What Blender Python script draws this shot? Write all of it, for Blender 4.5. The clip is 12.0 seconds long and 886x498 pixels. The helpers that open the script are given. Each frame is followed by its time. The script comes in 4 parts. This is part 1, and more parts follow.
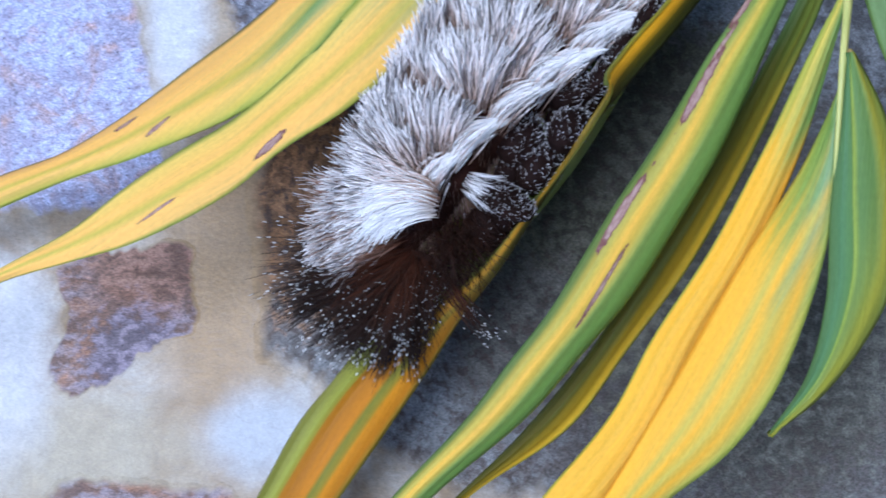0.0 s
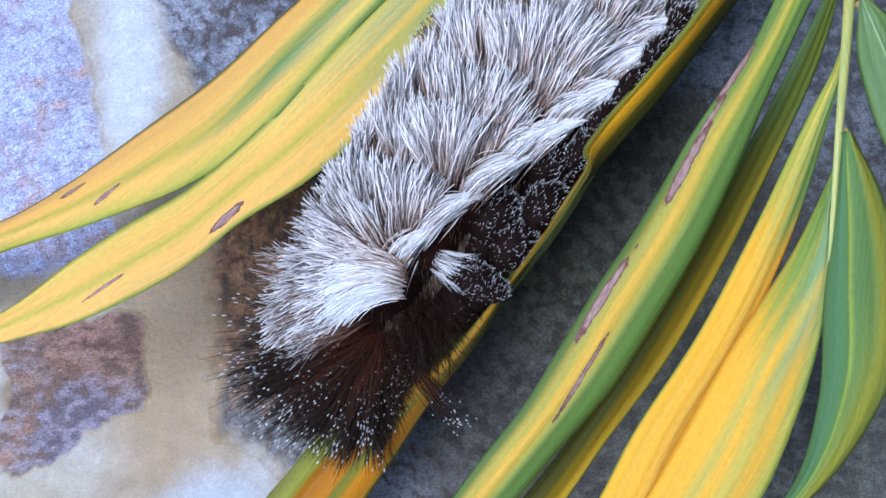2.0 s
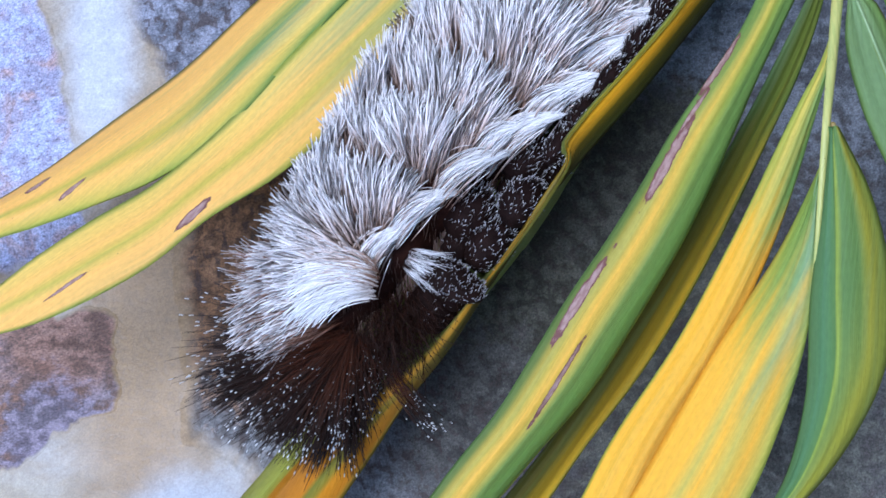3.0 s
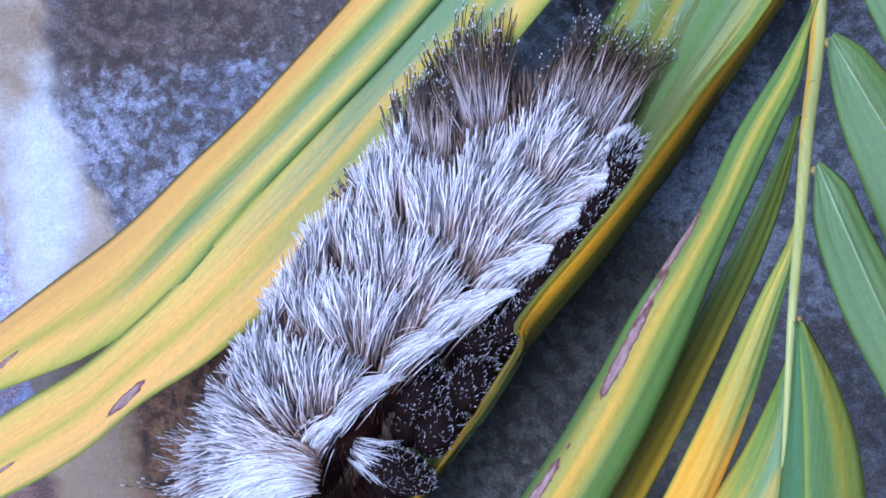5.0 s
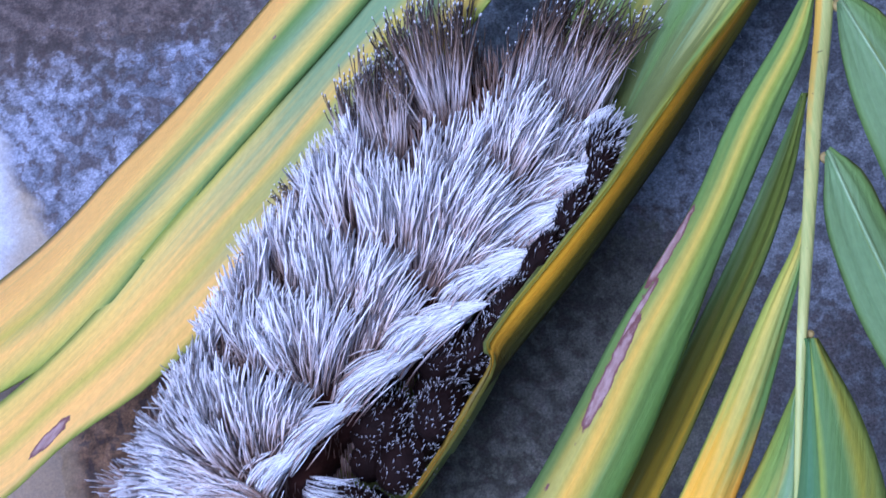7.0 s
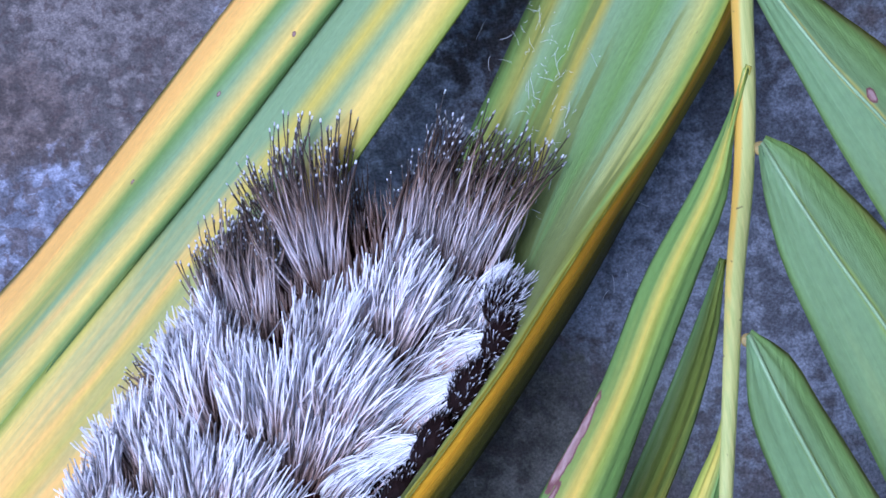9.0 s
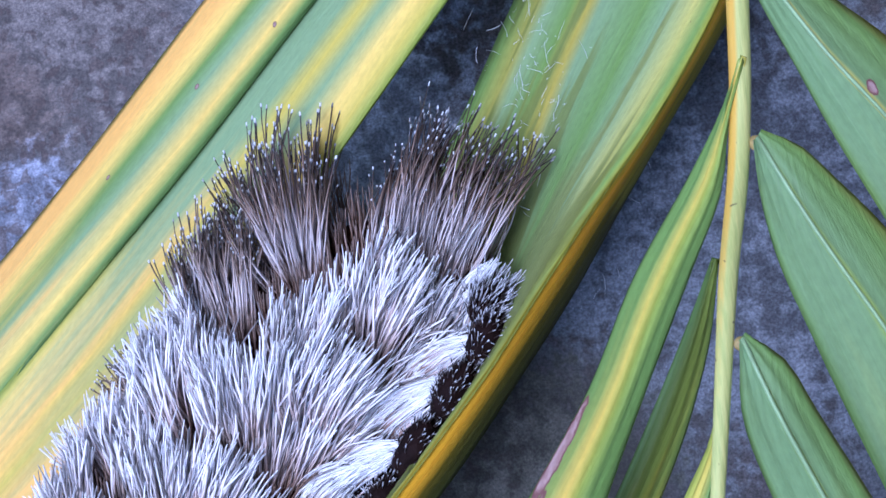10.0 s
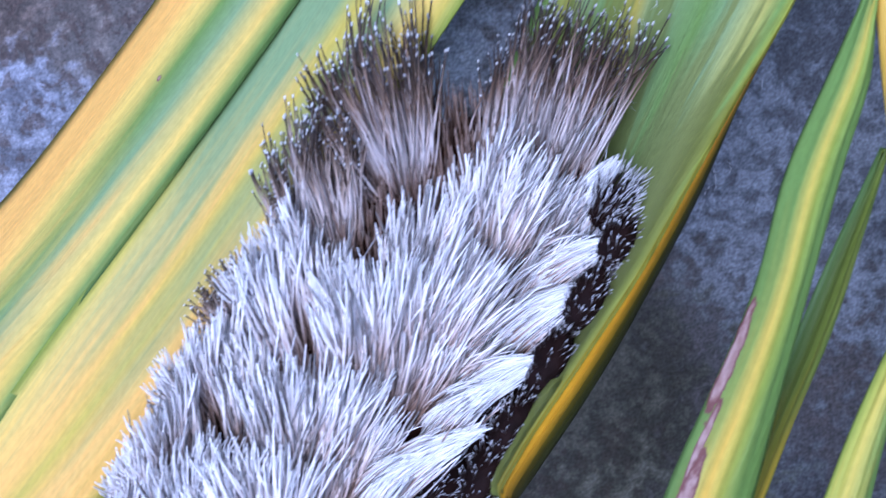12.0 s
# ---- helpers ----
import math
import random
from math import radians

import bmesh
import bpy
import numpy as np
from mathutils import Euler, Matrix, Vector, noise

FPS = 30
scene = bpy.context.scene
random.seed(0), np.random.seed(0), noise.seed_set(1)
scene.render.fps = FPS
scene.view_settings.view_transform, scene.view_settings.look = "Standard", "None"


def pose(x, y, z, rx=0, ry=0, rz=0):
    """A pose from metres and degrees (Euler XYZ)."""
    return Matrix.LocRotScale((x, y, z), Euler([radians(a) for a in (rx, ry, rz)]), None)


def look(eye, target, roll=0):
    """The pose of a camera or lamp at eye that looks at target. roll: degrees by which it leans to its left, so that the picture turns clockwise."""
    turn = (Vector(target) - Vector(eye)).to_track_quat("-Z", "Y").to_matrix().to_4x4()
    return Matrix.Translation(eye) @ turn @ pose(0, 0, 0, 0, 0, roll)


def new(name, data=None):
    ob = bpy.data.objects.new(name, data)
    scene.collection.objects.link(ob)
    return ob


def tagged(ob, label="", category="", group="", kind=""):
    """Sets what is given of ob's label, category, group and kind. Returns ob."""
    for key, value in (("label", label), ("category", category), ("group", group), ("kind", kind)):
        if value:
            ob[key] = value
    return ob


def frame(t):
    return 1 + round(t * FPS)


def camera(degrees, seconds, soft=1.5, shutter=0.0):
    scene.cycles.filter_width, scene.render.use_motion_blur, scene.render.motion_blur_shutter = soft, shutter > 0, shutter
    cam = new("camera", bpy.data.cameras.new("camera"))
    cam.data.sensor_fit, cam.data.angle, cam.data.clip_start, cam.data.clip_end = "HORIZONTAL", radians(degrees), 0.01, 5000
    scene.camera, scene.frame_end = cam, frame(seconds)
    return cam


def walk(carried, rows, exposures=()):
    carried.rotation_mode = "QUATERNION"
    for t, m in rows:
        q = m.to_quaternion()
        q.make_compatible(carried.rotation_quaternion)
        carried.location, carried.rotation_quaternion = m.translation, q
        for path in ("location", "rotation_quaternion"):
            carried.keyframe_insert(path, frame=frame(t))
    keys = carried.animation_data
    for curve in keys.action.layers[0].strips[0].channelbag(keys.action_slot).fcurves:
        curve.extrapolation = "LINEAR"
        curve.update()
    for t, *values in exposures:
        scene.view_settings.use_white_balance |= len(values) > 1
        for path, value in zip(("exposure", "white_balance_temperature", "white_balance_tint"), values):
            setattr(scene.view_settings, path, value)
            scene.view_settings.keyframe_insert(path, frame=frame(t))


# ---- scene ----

MM = 0.001
cam = camera(36.0, 12.0, soft=1.6, shutter=0.5)

# seconds, place in millimetres, tilt in degrees; the camera looks straight down at no tilt
PATH = [
    (0.0, 1.07, -5.53, 102.81, 7.44, 5.60, 0.17),
    (0.5, 2.73, -4.00, 100.47, 6.63, 4.36, 0.18),
    (1.0, 2.92, -3.61, 99.46, 7.18, 3.87, -0.03),
    (1.5, 1.17, -2.85, 98.48, 8.00, 4.36, 0.21),
    (2.0, 0.52, -1.16, 97.78, 8.39, 4.19, 0.32),
    (2.5, 0.97, -0.95, 96.09, 7.85, 4.14, 0.39),
    (4.3, 5.73, 6.99, 92.34, 8.17, 5.41, 0.40),
    (4.5, 5.95, 8.44, 91.77, 8.40, 5.10, 0.01),
    (5.0, 5.85, 10.03, 90.90, 8.39, 5.26, -0.37),
    (5.5, 5.43, 11.19, 87.95, 7.20, 6.08, -1.14),
    (6.0, 6.15, 10.90, 85.84, 6.89, 6.48, -1.33),
    (6.5, 8.11, 12.87, 83.67, 6.76, 6.32, -1.90),
    (7.0, 7.88, 13.96, 81.50, 6.28, 6.16, -2.23),
    (7.5, 10.08, 18.62, 79.73, 5.65, 6.06, -3.82),
    (7.7, 10.71, 20.56, 79.49, 5.49, 6.06, -4.14),
    (9.3, 12.75, 23.27, 72.25, 5.20, 5.97, -4.47),
    (9.5, 12.96, 22.50, 71.80, 5.28, 6.20, -4.33),
    (10.0, 13.36, 23.60, 71.18, 4.92, 6.38, -4.44),
    (10.5, 12.82, 24.02, 70.13, 5.03, 5.75, -4.65),
    (11.0, 11.84, 25.19, 70.45, 3.71, 3.09, -6.04),
    (11.5, 3.69, 24.92, 69.11, 2.59, -1.90, -6.30),
    (12.0, -0.75, 25.38, 67.31, 0.65, -3.37, -6.99),
]
EXPOSURE = 0.43
walk(cam, [(t, pose(x * MM, y * MM, z * MM, a, b, c)) for t, x, y, z, a, b, c in PATH],
     [(0.0, EXPOSURE + 0.04, 5260, 12), (2.5, EXPOSURE + 0.03, 5280, 12), (4.4, EXPOSURE, 4740, 23), (5.2, EXPOSURE, 4730, 23), (6.6, EXPOSURE - 0.03, 4590, 28), (7.5, EXPOSURE + 0.02, 4640, 27), (9.6, EXPOSURE + 0.2, 4740, 26), (11.0, EXPOSURE + 0.22, 4640, 27), (12.0, EXPOSURE + 0.16, 4780, 24)])

# ---- light: sky and wide sun, partly blocked by an added unseen roof ----
TO_SUN = Vector((-0.32, -0.02, 0.95)).normalized()
world = bpy.data.worlds.new("world")
scene.world = world
world.use_nodes = True
wt = world.node_tree
sky = wt.nodes.new("ShaderNodeTexSky")
sky.sky_type, sky.sun_disc = "NISHITA", False
sky.sun_elevation = math.asin(TO_SUN.z)
sky.sun_rotation = math.atan2(TO_SUN.x, TO_SUN.y)
sky.air_density, sky.dust_density = 1.3, 1.0
wt.links.new(sky.outputs[0], wt.nodes["Background"].inputs[0])
wt.nodes["Background"].inputs[1].default_value = 0.15
sun = new("sun", bpy.data.lights.new("sun", "SUN"))
sun.data.energy, sun.data.angle, sun.data.color = 2.5, radians(36), (1.0, 0.97, 0.93)
sun.matrix_world = look(TO_SUN * 5, (0, 0, 0))


# ---- materials ----
class Nodes:
    """A node material under construction."""

    def __init__(self, name):
        self.mat = bpy.data.materials.new(name)
        self.mat.use_nodes = True
        self.tree = self.mat.node_tree
        self.bsdf = self.tree.nodes["Principled BSDF"]
        self.out = self.tree.nodes["Material Output"]

    def link(self, a, b):
        self.tree.links.new(a, b)

    def put(self, socket, value):
        if isinstance(value, bpy.types.NodeSocket):
            self.link(value, socket)
        elif value is not None:
            socket.default_value = value

    def math(self, op, a, b=None, c=None, clamp=False):
        n = self.tree.nodes.new("ShaderNodeMath")
        n.operation, n.use_clamp = op, clamp
        for s, v in zip(n.inputs, (a, b, c)):
            self.put(s, v)
        return n.outputs[0]

    def uv(self, name):
        n = self.tree.nodes.new("ShaderNodeUVMap")
        n.uv_map = name
        s = self.tree.nodes.new("ShaderNodeSeparateXYZ")
        self.link(n.outputs[0], s.inputs[0])
        return s.outputs[0], s.outputs[1]

    def xyz(self, x, y, z=0.0):
        n = self.tree.nodes.new("ShaderNodeCombineXYZ")
        for s, v in zip(n.inputs, (x, y, z)):
            self.put(s, v)
        return n.outputs[0]

    def split(self, vector):
        n = self.tree.nodes.new("ShaderNodeSeparateXYZ")
        self.link(vector, n.inputs[0])
        return n.outputs[0], n.outputs[1], n.outputs[2]

    def place(self, scale=1000.0):
        """Object coordinates, in millimetres as a rule."""
        n = self.tree.nodes.new("ShaderNodeTexCoord")
        m = self.tree.nodes.new("ShaderNodeVectorMath")
        m.operation = "SCALE"
        self.link(n.outputs["Object"], m.inputs[0])
        m.inputs["Scale"].default_value = scale
        return m.outputs[0]

    def noise(self, vector, scale=1.0, detail=3.0, rough=0.55, distortion=0.0):
        n = self.tree.nodes.new("ShaderNodeTexNoise")
        self.put(n.inputs["Vector"], vector)
        n.inputs["Scale"].default_value, n.inputs["Detail"].default_value = scale, detail
        n.inputs["Roughness"].default_value, n.inputs["Distortion"].default_value = rough, distortion
        return n.outputs[0]

    def attr(self, name):
        n = self.tree.nodes.new("ShaderNodeAttribute")
        n.attribute_name = name
        return n.outputs["Fac"]

    def span(self, value, a, b, c=0.0, d=1.0, smooth=True):
        n = self.tree.nodes.new("ShaderNodeMapRange")
        n.interpolation_type = "SMOOTHSTEP" if smooth else "LINEAR"
        for s, v in zip(n.inputs, (value, a, b, c, d)):
            self.put(s, v)
        return n.outputs[0]

    def ramp(self, value, stops):
        n = self.tree.nodes.new("ShaderNodeValToRGB")
        el = n.color_ramp.elements
        while len(el) < len(stops):
            el.new(0.5)
        for e, (p, c) in zip(el, stops):
            e.position, e.color = p, (*c, 1.0)
        self.put(n.inputs[0], value)
        return n.outputs[0]

    def mix(self, factor, a, b, blend="MIX"):
        n = self.tree.nodes.new("ShaderNodeMix")
        n.data_type, n.blend_type = "RGBA", blend
        self.put(n.inputs[0], factor)
        for s, v in ((n.inputs[6], a), (n.inputs[7], b)):
            self.put(s, (*v, 1.0) if isinstance(v, tuple) else v)
        return n.outputs[2]

    def scaled(self, colour, value):
        return self.mix(1.0, colour, self.xyz(value, value, value), "MULTIPLY")

    def bump(self, height, distance, strength=1.0, under=None):
        n = self.tree.nodes.new("ShaderNodeBump")
        n.inputs["Strength"].default_value, n.inputs["Distance"].default_value = strength, distance
        self.link(height, n.inputs["Height"])
        if under is not None:
            self.link(under, n.inputs["Normal"])
        return n.outputs[0]

    def finish(self, colour, rough, normal=None, specular=0.5, translucent=0.0):
        b = self.bsdf.inputs
        self.put(b["Base Color"], colour if not isinstance(colour, tuple) else (*colour, 1.0))
        self.put(b["Roughness"], rough)
        b["Specular IOR Level"].default_value = specular
        if normal is not None:
            self.link(normal, b["Normal"])
        if translucent:
            t = self.tree.nodes.new("ShaderNodeBsdfTranslucent")
            m = self.tree.nodes.new("ShaderNodeMixShader")
            self.put(t.inputs[0], (*colour, 1.0) if isinstance(colour, tuple) else colour)
            m.inputs[0].default_value = translucent
            self.link(self.bsdf.outputs[0], m.inputs[1])
            self.link(t.outputs[0], m.inputs[2])
            self.link(m.outputs[0], self.out.inputs[0])
        return self.mat


YELLOW, PALE, ORANGE = (0.90, 0.49, 0.030), (0.86, 0.63, 0.14), (0.72, 0.31, 0.012)
GREEN, BLUISH, DARK = (0.19, 0.31, 0.07), (0.265, 0.385, 0.175), (0.09, 0.16, 0.04)
PEACH = (0.95, 0.56, 0.13)
LIME, OLIVE, STRAW = (0.33, 0.41, 0.06), (0.19, 0.19, 0.025), (0.62, 0.50, 0.08)


def leaf_material(name, base, tip, v0, v1, spots=(), specks=0.5, translucent=0.22, warp=0.12, greening=0.45, end=None, v2=0.6, v3=0.7, shaded_run=None):
    """Striped blade: colours across it at its base and at its tip, the change between v0 and v1, and lesions (u, v, half width, half length in mm)."""
    n = Nodes(name)
    u, v = n.uv("blade")
    mx, my = n.uv("mm")
    wide = n.noise(n.xyz(n.math("MULTIPLY", mx, 0.35), n.math("MULTIPLY", my, 0.05)), 1.0, 2.0)
    u2 = n.math("ADD", u, n.math("MULTIPLY", n.math("SUBTRACT", wide, 0.5), warp))
    turn = n.span(n.math("ADD", v, n.math("MULTIPLY", n.math("SUBTRACT", n.noise(n.xyz(n.math("MULTIPLY", mx, 0.9), n.math("MULTIPLY", my, 0.06), 4.0), 1.0, 3.0), 0.5), 0.5)), v0, v1)
    colour = n.mix(turn, n.ramp(u2, base), n.ramp(u2, tip))
    # the caterpillar's shade on the raised strip, put into its colour
    if shaded_run:
        colour = n.mix(n.math("MULTIPLY", n.span(v, shaded_run[0], shaded_run[1]), n.span(u2, 0.655, 0.67)), colour, n.mix(0.55, colour, (0.055, 0.040, 0.012)))
    if end:
        colour = n.mix(n.span(v, v2, v3), colour, n.ramp(u2, end))
    streak = n.noise(n.xyz(n.math("MULTIPLY", mx, 7.0), n.math("MULTIPLY", my, 0.12), 1.0), 1.0, 4.0, 0.65)
    band = n.noise(n.xyz(n.math("MULTIPLY", mx, 1.6), n.math("MULTIPLY", my, 0.05), 7.0), 1.0, 2.0)
    colour = n.mix(n.span(band, 0.50, 0.72, 0.0, greening), colour, n.mix(0.5, colour, (0.22, 0.34, 0.12)))
    colour = n.scaled(colour, n.span(streak, 0.25, 0.75, 0.88, 1.10, False))
    dots = n.noise(n.xyz(mx, n.math("MULTIPLY", my, 0.8), 2.0), 2.6, 1.0)
    colour = n.mix(n.span(dots, 0.80, 0.83, 0.0, specks), colour, (0.10, 0.05, 0.03))
    pale = n.noise(n.xyz(n.math("MULTIPLY", mx, 4.0), n.math("MULTIPLY", my, 1.5), 11.0), 1.0, 3.0)
    for su, sv, ru, rv in spots:
        ragged = n.math("MULTIPLY", n.math("SUBTRACT", n.noise(n.xyz(n.math("MULTIPLY", mx, 3.4), n.math("MULTIPLY", my, 1.3), su * 9), 1.0, 4.0), 0.5), 1.2)
        dx = n.math("DIVIDE", n.math("SUBTRACT", mx, su), ru)
        dy = n.math("DIVIDE", n.math("SUBTRACT", my, sv), rv)
        r = n.math("ADD", n.math("SQRT", n.math("ADD", n.math("MULTIPLY", dx, dx), n.math("MULTIPLY", dy, dy))), ragged)
        colour = n.mix(n.span(r, 0.98, 1.10, 1.0, 0.0), colour, (0.19, 0.08, 0.07))
        colour = n.mix(n.span(r, 0.62, 0.92, 0.92, 0.0), colour, n.mix(n.span(pale, 0.35, 0.65), (0.50, 0.34, 0.30), (0.36, 0.215, 0.185)))
    pores = n.noise(n.xyz(n.math("MULTIPLY", mx, 5.0), n.math("MULTIPLY", my, 2.2), 3.0), 1.0, 2.0, 0.6)
    colour = n.scaled(colour, n.span(pores, 0.3, 0.7, 0.93, 1.06, False))
    normal = n.bump(n.math("ADD", streak, n.math("MULTIPLY", pores, 0.6)), 0.00010, 0.5)
    return n.finish(colour, n.span(streak, 0.3, 0.7, 0.46, 0.60), normal, 0.20, translucent)


def hair_material(name, stops, tone=0.5, rough=0.38, specular=0.5, translucent=0.12):
    """Bristles: colours from root to tip, and how far single bristles differ."""
    n = Nodes(name)
    colour = n.ramp(n.attr("along"), stops)
    dark = n.attr("tone")
    colour = n.scaled(colour, n.span(dark, 0.0, 1.0, 1.0 - tone, 1.0 + 0.25 * tone, False))
    colour = n.mix(n.span(dark, 0.0, 1.0, 0.25 * tone, 0.0), colour, (0.16, 0.10, 0.06))
    return n.finish(colour, rough, None, specular, translucent)


def mortar_colour(n):
    """Colour and grain of the mortar, by its place on the ground."""
    p = n.place()
    cloud, grain = n.noise(p, 0.16, 4.0, 0.6, 0.4), n.noise(p, 2.6, 4.0, 0.7)
    colour = n.ramp(cloud, ((0.34, (0.39, 0.37, 0.34)), (0.48, (0.31, 0.26, 0.195)), (0.64, (0.22, 0.155, 0.085))))
    # a tan and a cream run; sky sheen put into three pale patches
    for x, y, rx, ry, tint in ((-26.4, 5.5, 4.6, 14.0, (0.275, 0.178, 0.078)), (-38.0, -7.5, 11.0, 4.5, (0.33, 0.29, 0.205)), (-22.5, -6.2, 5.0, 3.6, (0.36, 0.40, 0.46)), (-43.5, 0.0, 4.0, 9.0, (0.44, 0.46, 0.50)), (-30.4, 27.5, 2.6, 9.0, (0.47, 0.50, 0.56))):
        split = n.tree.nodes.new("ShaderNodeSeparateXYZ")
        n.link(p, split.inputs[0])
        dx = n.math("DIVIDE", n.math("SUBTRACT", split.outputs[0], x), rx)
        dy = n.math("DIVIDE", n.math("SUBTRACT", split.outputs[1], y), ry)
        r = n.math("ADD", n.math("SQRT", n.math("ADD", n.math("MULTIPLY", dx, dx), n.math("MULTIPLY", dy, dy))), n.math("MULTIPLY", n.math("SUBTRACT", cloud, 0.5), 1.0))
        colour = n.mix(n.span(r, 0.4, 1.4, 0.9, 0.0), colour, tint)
    fine = n.noise(p, 6.5, 2.0, 0.6)
    colour = n.scaled(colour, n.span(n.noise(p, 0.75, 3.0, 0.6), 0.3, 0.7, 0.88, 1.12, False))
    colour = n.scaled(colour, n.span(fine, 0.3, 0.7, 0.86, 1.14, False))
    return n.scaled(colour, n.span(grain, 0.25, 0.75, 0.74, 1.20, False)), grain


def mortar_material():
    n = Nodes("cream mortar")
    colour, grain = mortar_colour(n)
    return n.finish(colour, n.span(grain, 0.3, 0.7, 0.36, 0.52), n.bump(grain, 0.00010, 0.5), 0.45)


def stone_material(name, light, dark, rust, mottle, rust_amount, seed, glaze=0.34, stains_and_light=(), stretch=(1.0, 1.0), flecks=0.35, spotted=0.0):
    n = Nodes(name)
    p = n.place()
    shift = n.tree.nodes.new("ShaderNodeVectorMath")
    n.link(p, shift.inputs[0])
    shift.inputs[1].default_value = (seed * 13.7, seed * 7.1, 0)
    pull = n.tree.nodes.new("ShaderNodeVectorMath")
    pull.operation = "MULTIPLY"
    n.link(shift.outputs[0], pull.inputs[0])
    pull.inputs[1].default_value = (*stretch, 1.0)
    p = pull.outputs[0]
    cloud = n.noise(p, 0.10, 4.0, 0.6, 0.6)
    spots = n.noise(p, 0.95, 3.0, 0.58, 0.2)
    grain = n.noise(p, 3.5, 3.0, 0.7)
    mask = n.span(n.math("ADD", n.math("MULTIPLY", spots, 0.65), n.math("MULTIPLY", cloud, 0.45)), 0.495 - mottle, 0.635 - mottle)
    colour = n.mix(mask, light, dark)
    veins = n.noise(p, 0.22, 4.0, 0.6, 1.5)
    colour = n.mix(n.span(veins, 0.45, 0.72, 0.0, rust_amount), colour, rust)
    # stains, and patches that put sheen, light and shade into the colour
    for x, y, size, tint in stains_and_light:
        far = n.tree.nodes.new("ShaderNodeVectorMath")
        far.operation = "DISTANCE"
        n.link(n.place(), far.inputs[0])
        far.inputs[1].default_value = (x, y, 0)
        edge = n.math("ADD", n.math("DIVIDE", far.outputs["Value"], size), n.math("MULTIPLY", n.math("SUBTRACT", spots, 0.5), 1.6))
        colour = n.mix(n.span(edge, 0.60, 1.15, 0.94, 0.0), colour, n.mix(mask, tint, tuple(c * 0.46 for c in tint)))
    # dark and pale flecks, drawn out along the stone's bedding
    x, y, z = n.split(p)
    bed = n.noise(n.xyz(n.math("ADD", n.math("MULTIPLY", x, 1.5), n.math("MULTIPLY", y, 0.9)), n.math("SUBTRACT", n.math("MULTIPLY", y, 3.4), n.math("MULTIPLY", x, 2.0)), 3.0), 1.0, 3.0, 0.65)
    colour = n.mix(n.span(bed, 0.56, 0.66, 0.0, flecks), colour, n.scaled(colour, 0.42))
    colour = n.mix(n.span(bed, 0.42, 0.30, 0.0, flecks), colour, n.scaled(colour, 1.55))
    if spotted:
        blots = n.math("ADD", n.math("MULTIPLY", n.noise(p, 1.15, 4.0, 0.6, 0.5), 0.75), n.math("MULTIPLY", cloud, 0.25))
        east, north, _ = n.split(n.place())
        strong = n.math("MULTIPLY", n.span(east, -8.0, 3.0, spotted, 0.5 * spotted), n.span(n.math("ADD", n.math("MULTIPLY", east, 2.0), north), 28.0, 45.0, 1.0, 0.3))
        colour = n.mix(n.math("MULTIPLY", n.span(blots, 0.505, 0.57), strong), colour, (0.040, 0.024, 0.020))
        colour = n.mix(n.math("MULTIPLY", n.span(blots, 0.46, 0.39, 0.0, 0.5), strong), colour, n.scaled(colour, 1.6))
    colour = n.scaled(colour, n.span(grain, 0.25, 0.75, 0.66, 1.32, False))
    colour = n.scaled(colour, n.span(n.noise(p, 7.0, 2.0, 0.7), 0.3, 0.7, 0.68, 1.32, False))
    worn = n.math("ADD", n.attr("worn"), n.math("MULTIPLY", n.math("SUBTRACT", n.noise(p, 0.35, 3.0), 0.5), 0.6))
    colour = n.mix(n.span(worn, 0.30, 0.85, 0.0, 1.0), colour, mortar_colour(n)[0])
    normal = n.bump(n.math("ADD", n.math("MULTIPLY", spots, 0.7), n.math("MULTIPLY", grain, 0.25)), 0.00018, 0.5)
    return n.finish(colour, n.span(spots, 0.3, 0.7, glaze - 0.08, glaze + 0.12), normal, 0.22)


def plain_material(name, colour, rough, vary=0.25, scale=1.5, specular=0.4, translucent=0.0):
    n = Nodes(name)
    g = n.noise(n.place(), scale, 4.0, 0.6)
    c = n.scaled(n.mix(0.0, colour, colour), n.span(g, 0.25, 0.75, 1 - vary, 1 + vary, False))
    return n.finish(c, rough, n.bump(g, 0.0002, 0.5), specular, translucent)


def stalk_material():
    """Pale green stalk with an orange flank towards its base, fine streaks and dark specks."""
    n = Nodes("yellow green stalk")
    p = n.place()
    x, y, z = n.split(p)
    streak = n.noise(n.xyz(n.math("MULTIPLY", x, 6.0), n.math("MULTIPLY", y, 0.35), n.math("MULTIPLY", z, 2.0)), 1.0, 4.0, 0.6)
    colour = n.ramp(streak, ((0.3, (0.40, 0.44, 0.12)), (0.7, (0.58, 0.56, 0.17))))
    shape = n.tree.nodes.new("ShaderNodeNewGeometry")
    nx = n.split(shape.outputs["Normal"])[0]
    flank = n.math("MULTIPLY", n.span(nx, -0.15, -0.55), n.span(n.math("ADD", y, n.math("MULTIPLY", streak, 6.0)), 24.0, 34.0))
    colour = n.mix(n.math("MULTIPLY", flank, 0.85), colour, (0.66, 0.36, 0.03))
    colour = n.mix(n.span(n.noise(p, 3.2, 1.0), 0.74, 0.78, 0.0, 0.7), colour, (0.09, 0.06, 0.03))
    return n.finish(colour, 0.42, n.bump(streak, 0.0001, 0.5), 0.45, 0.1)


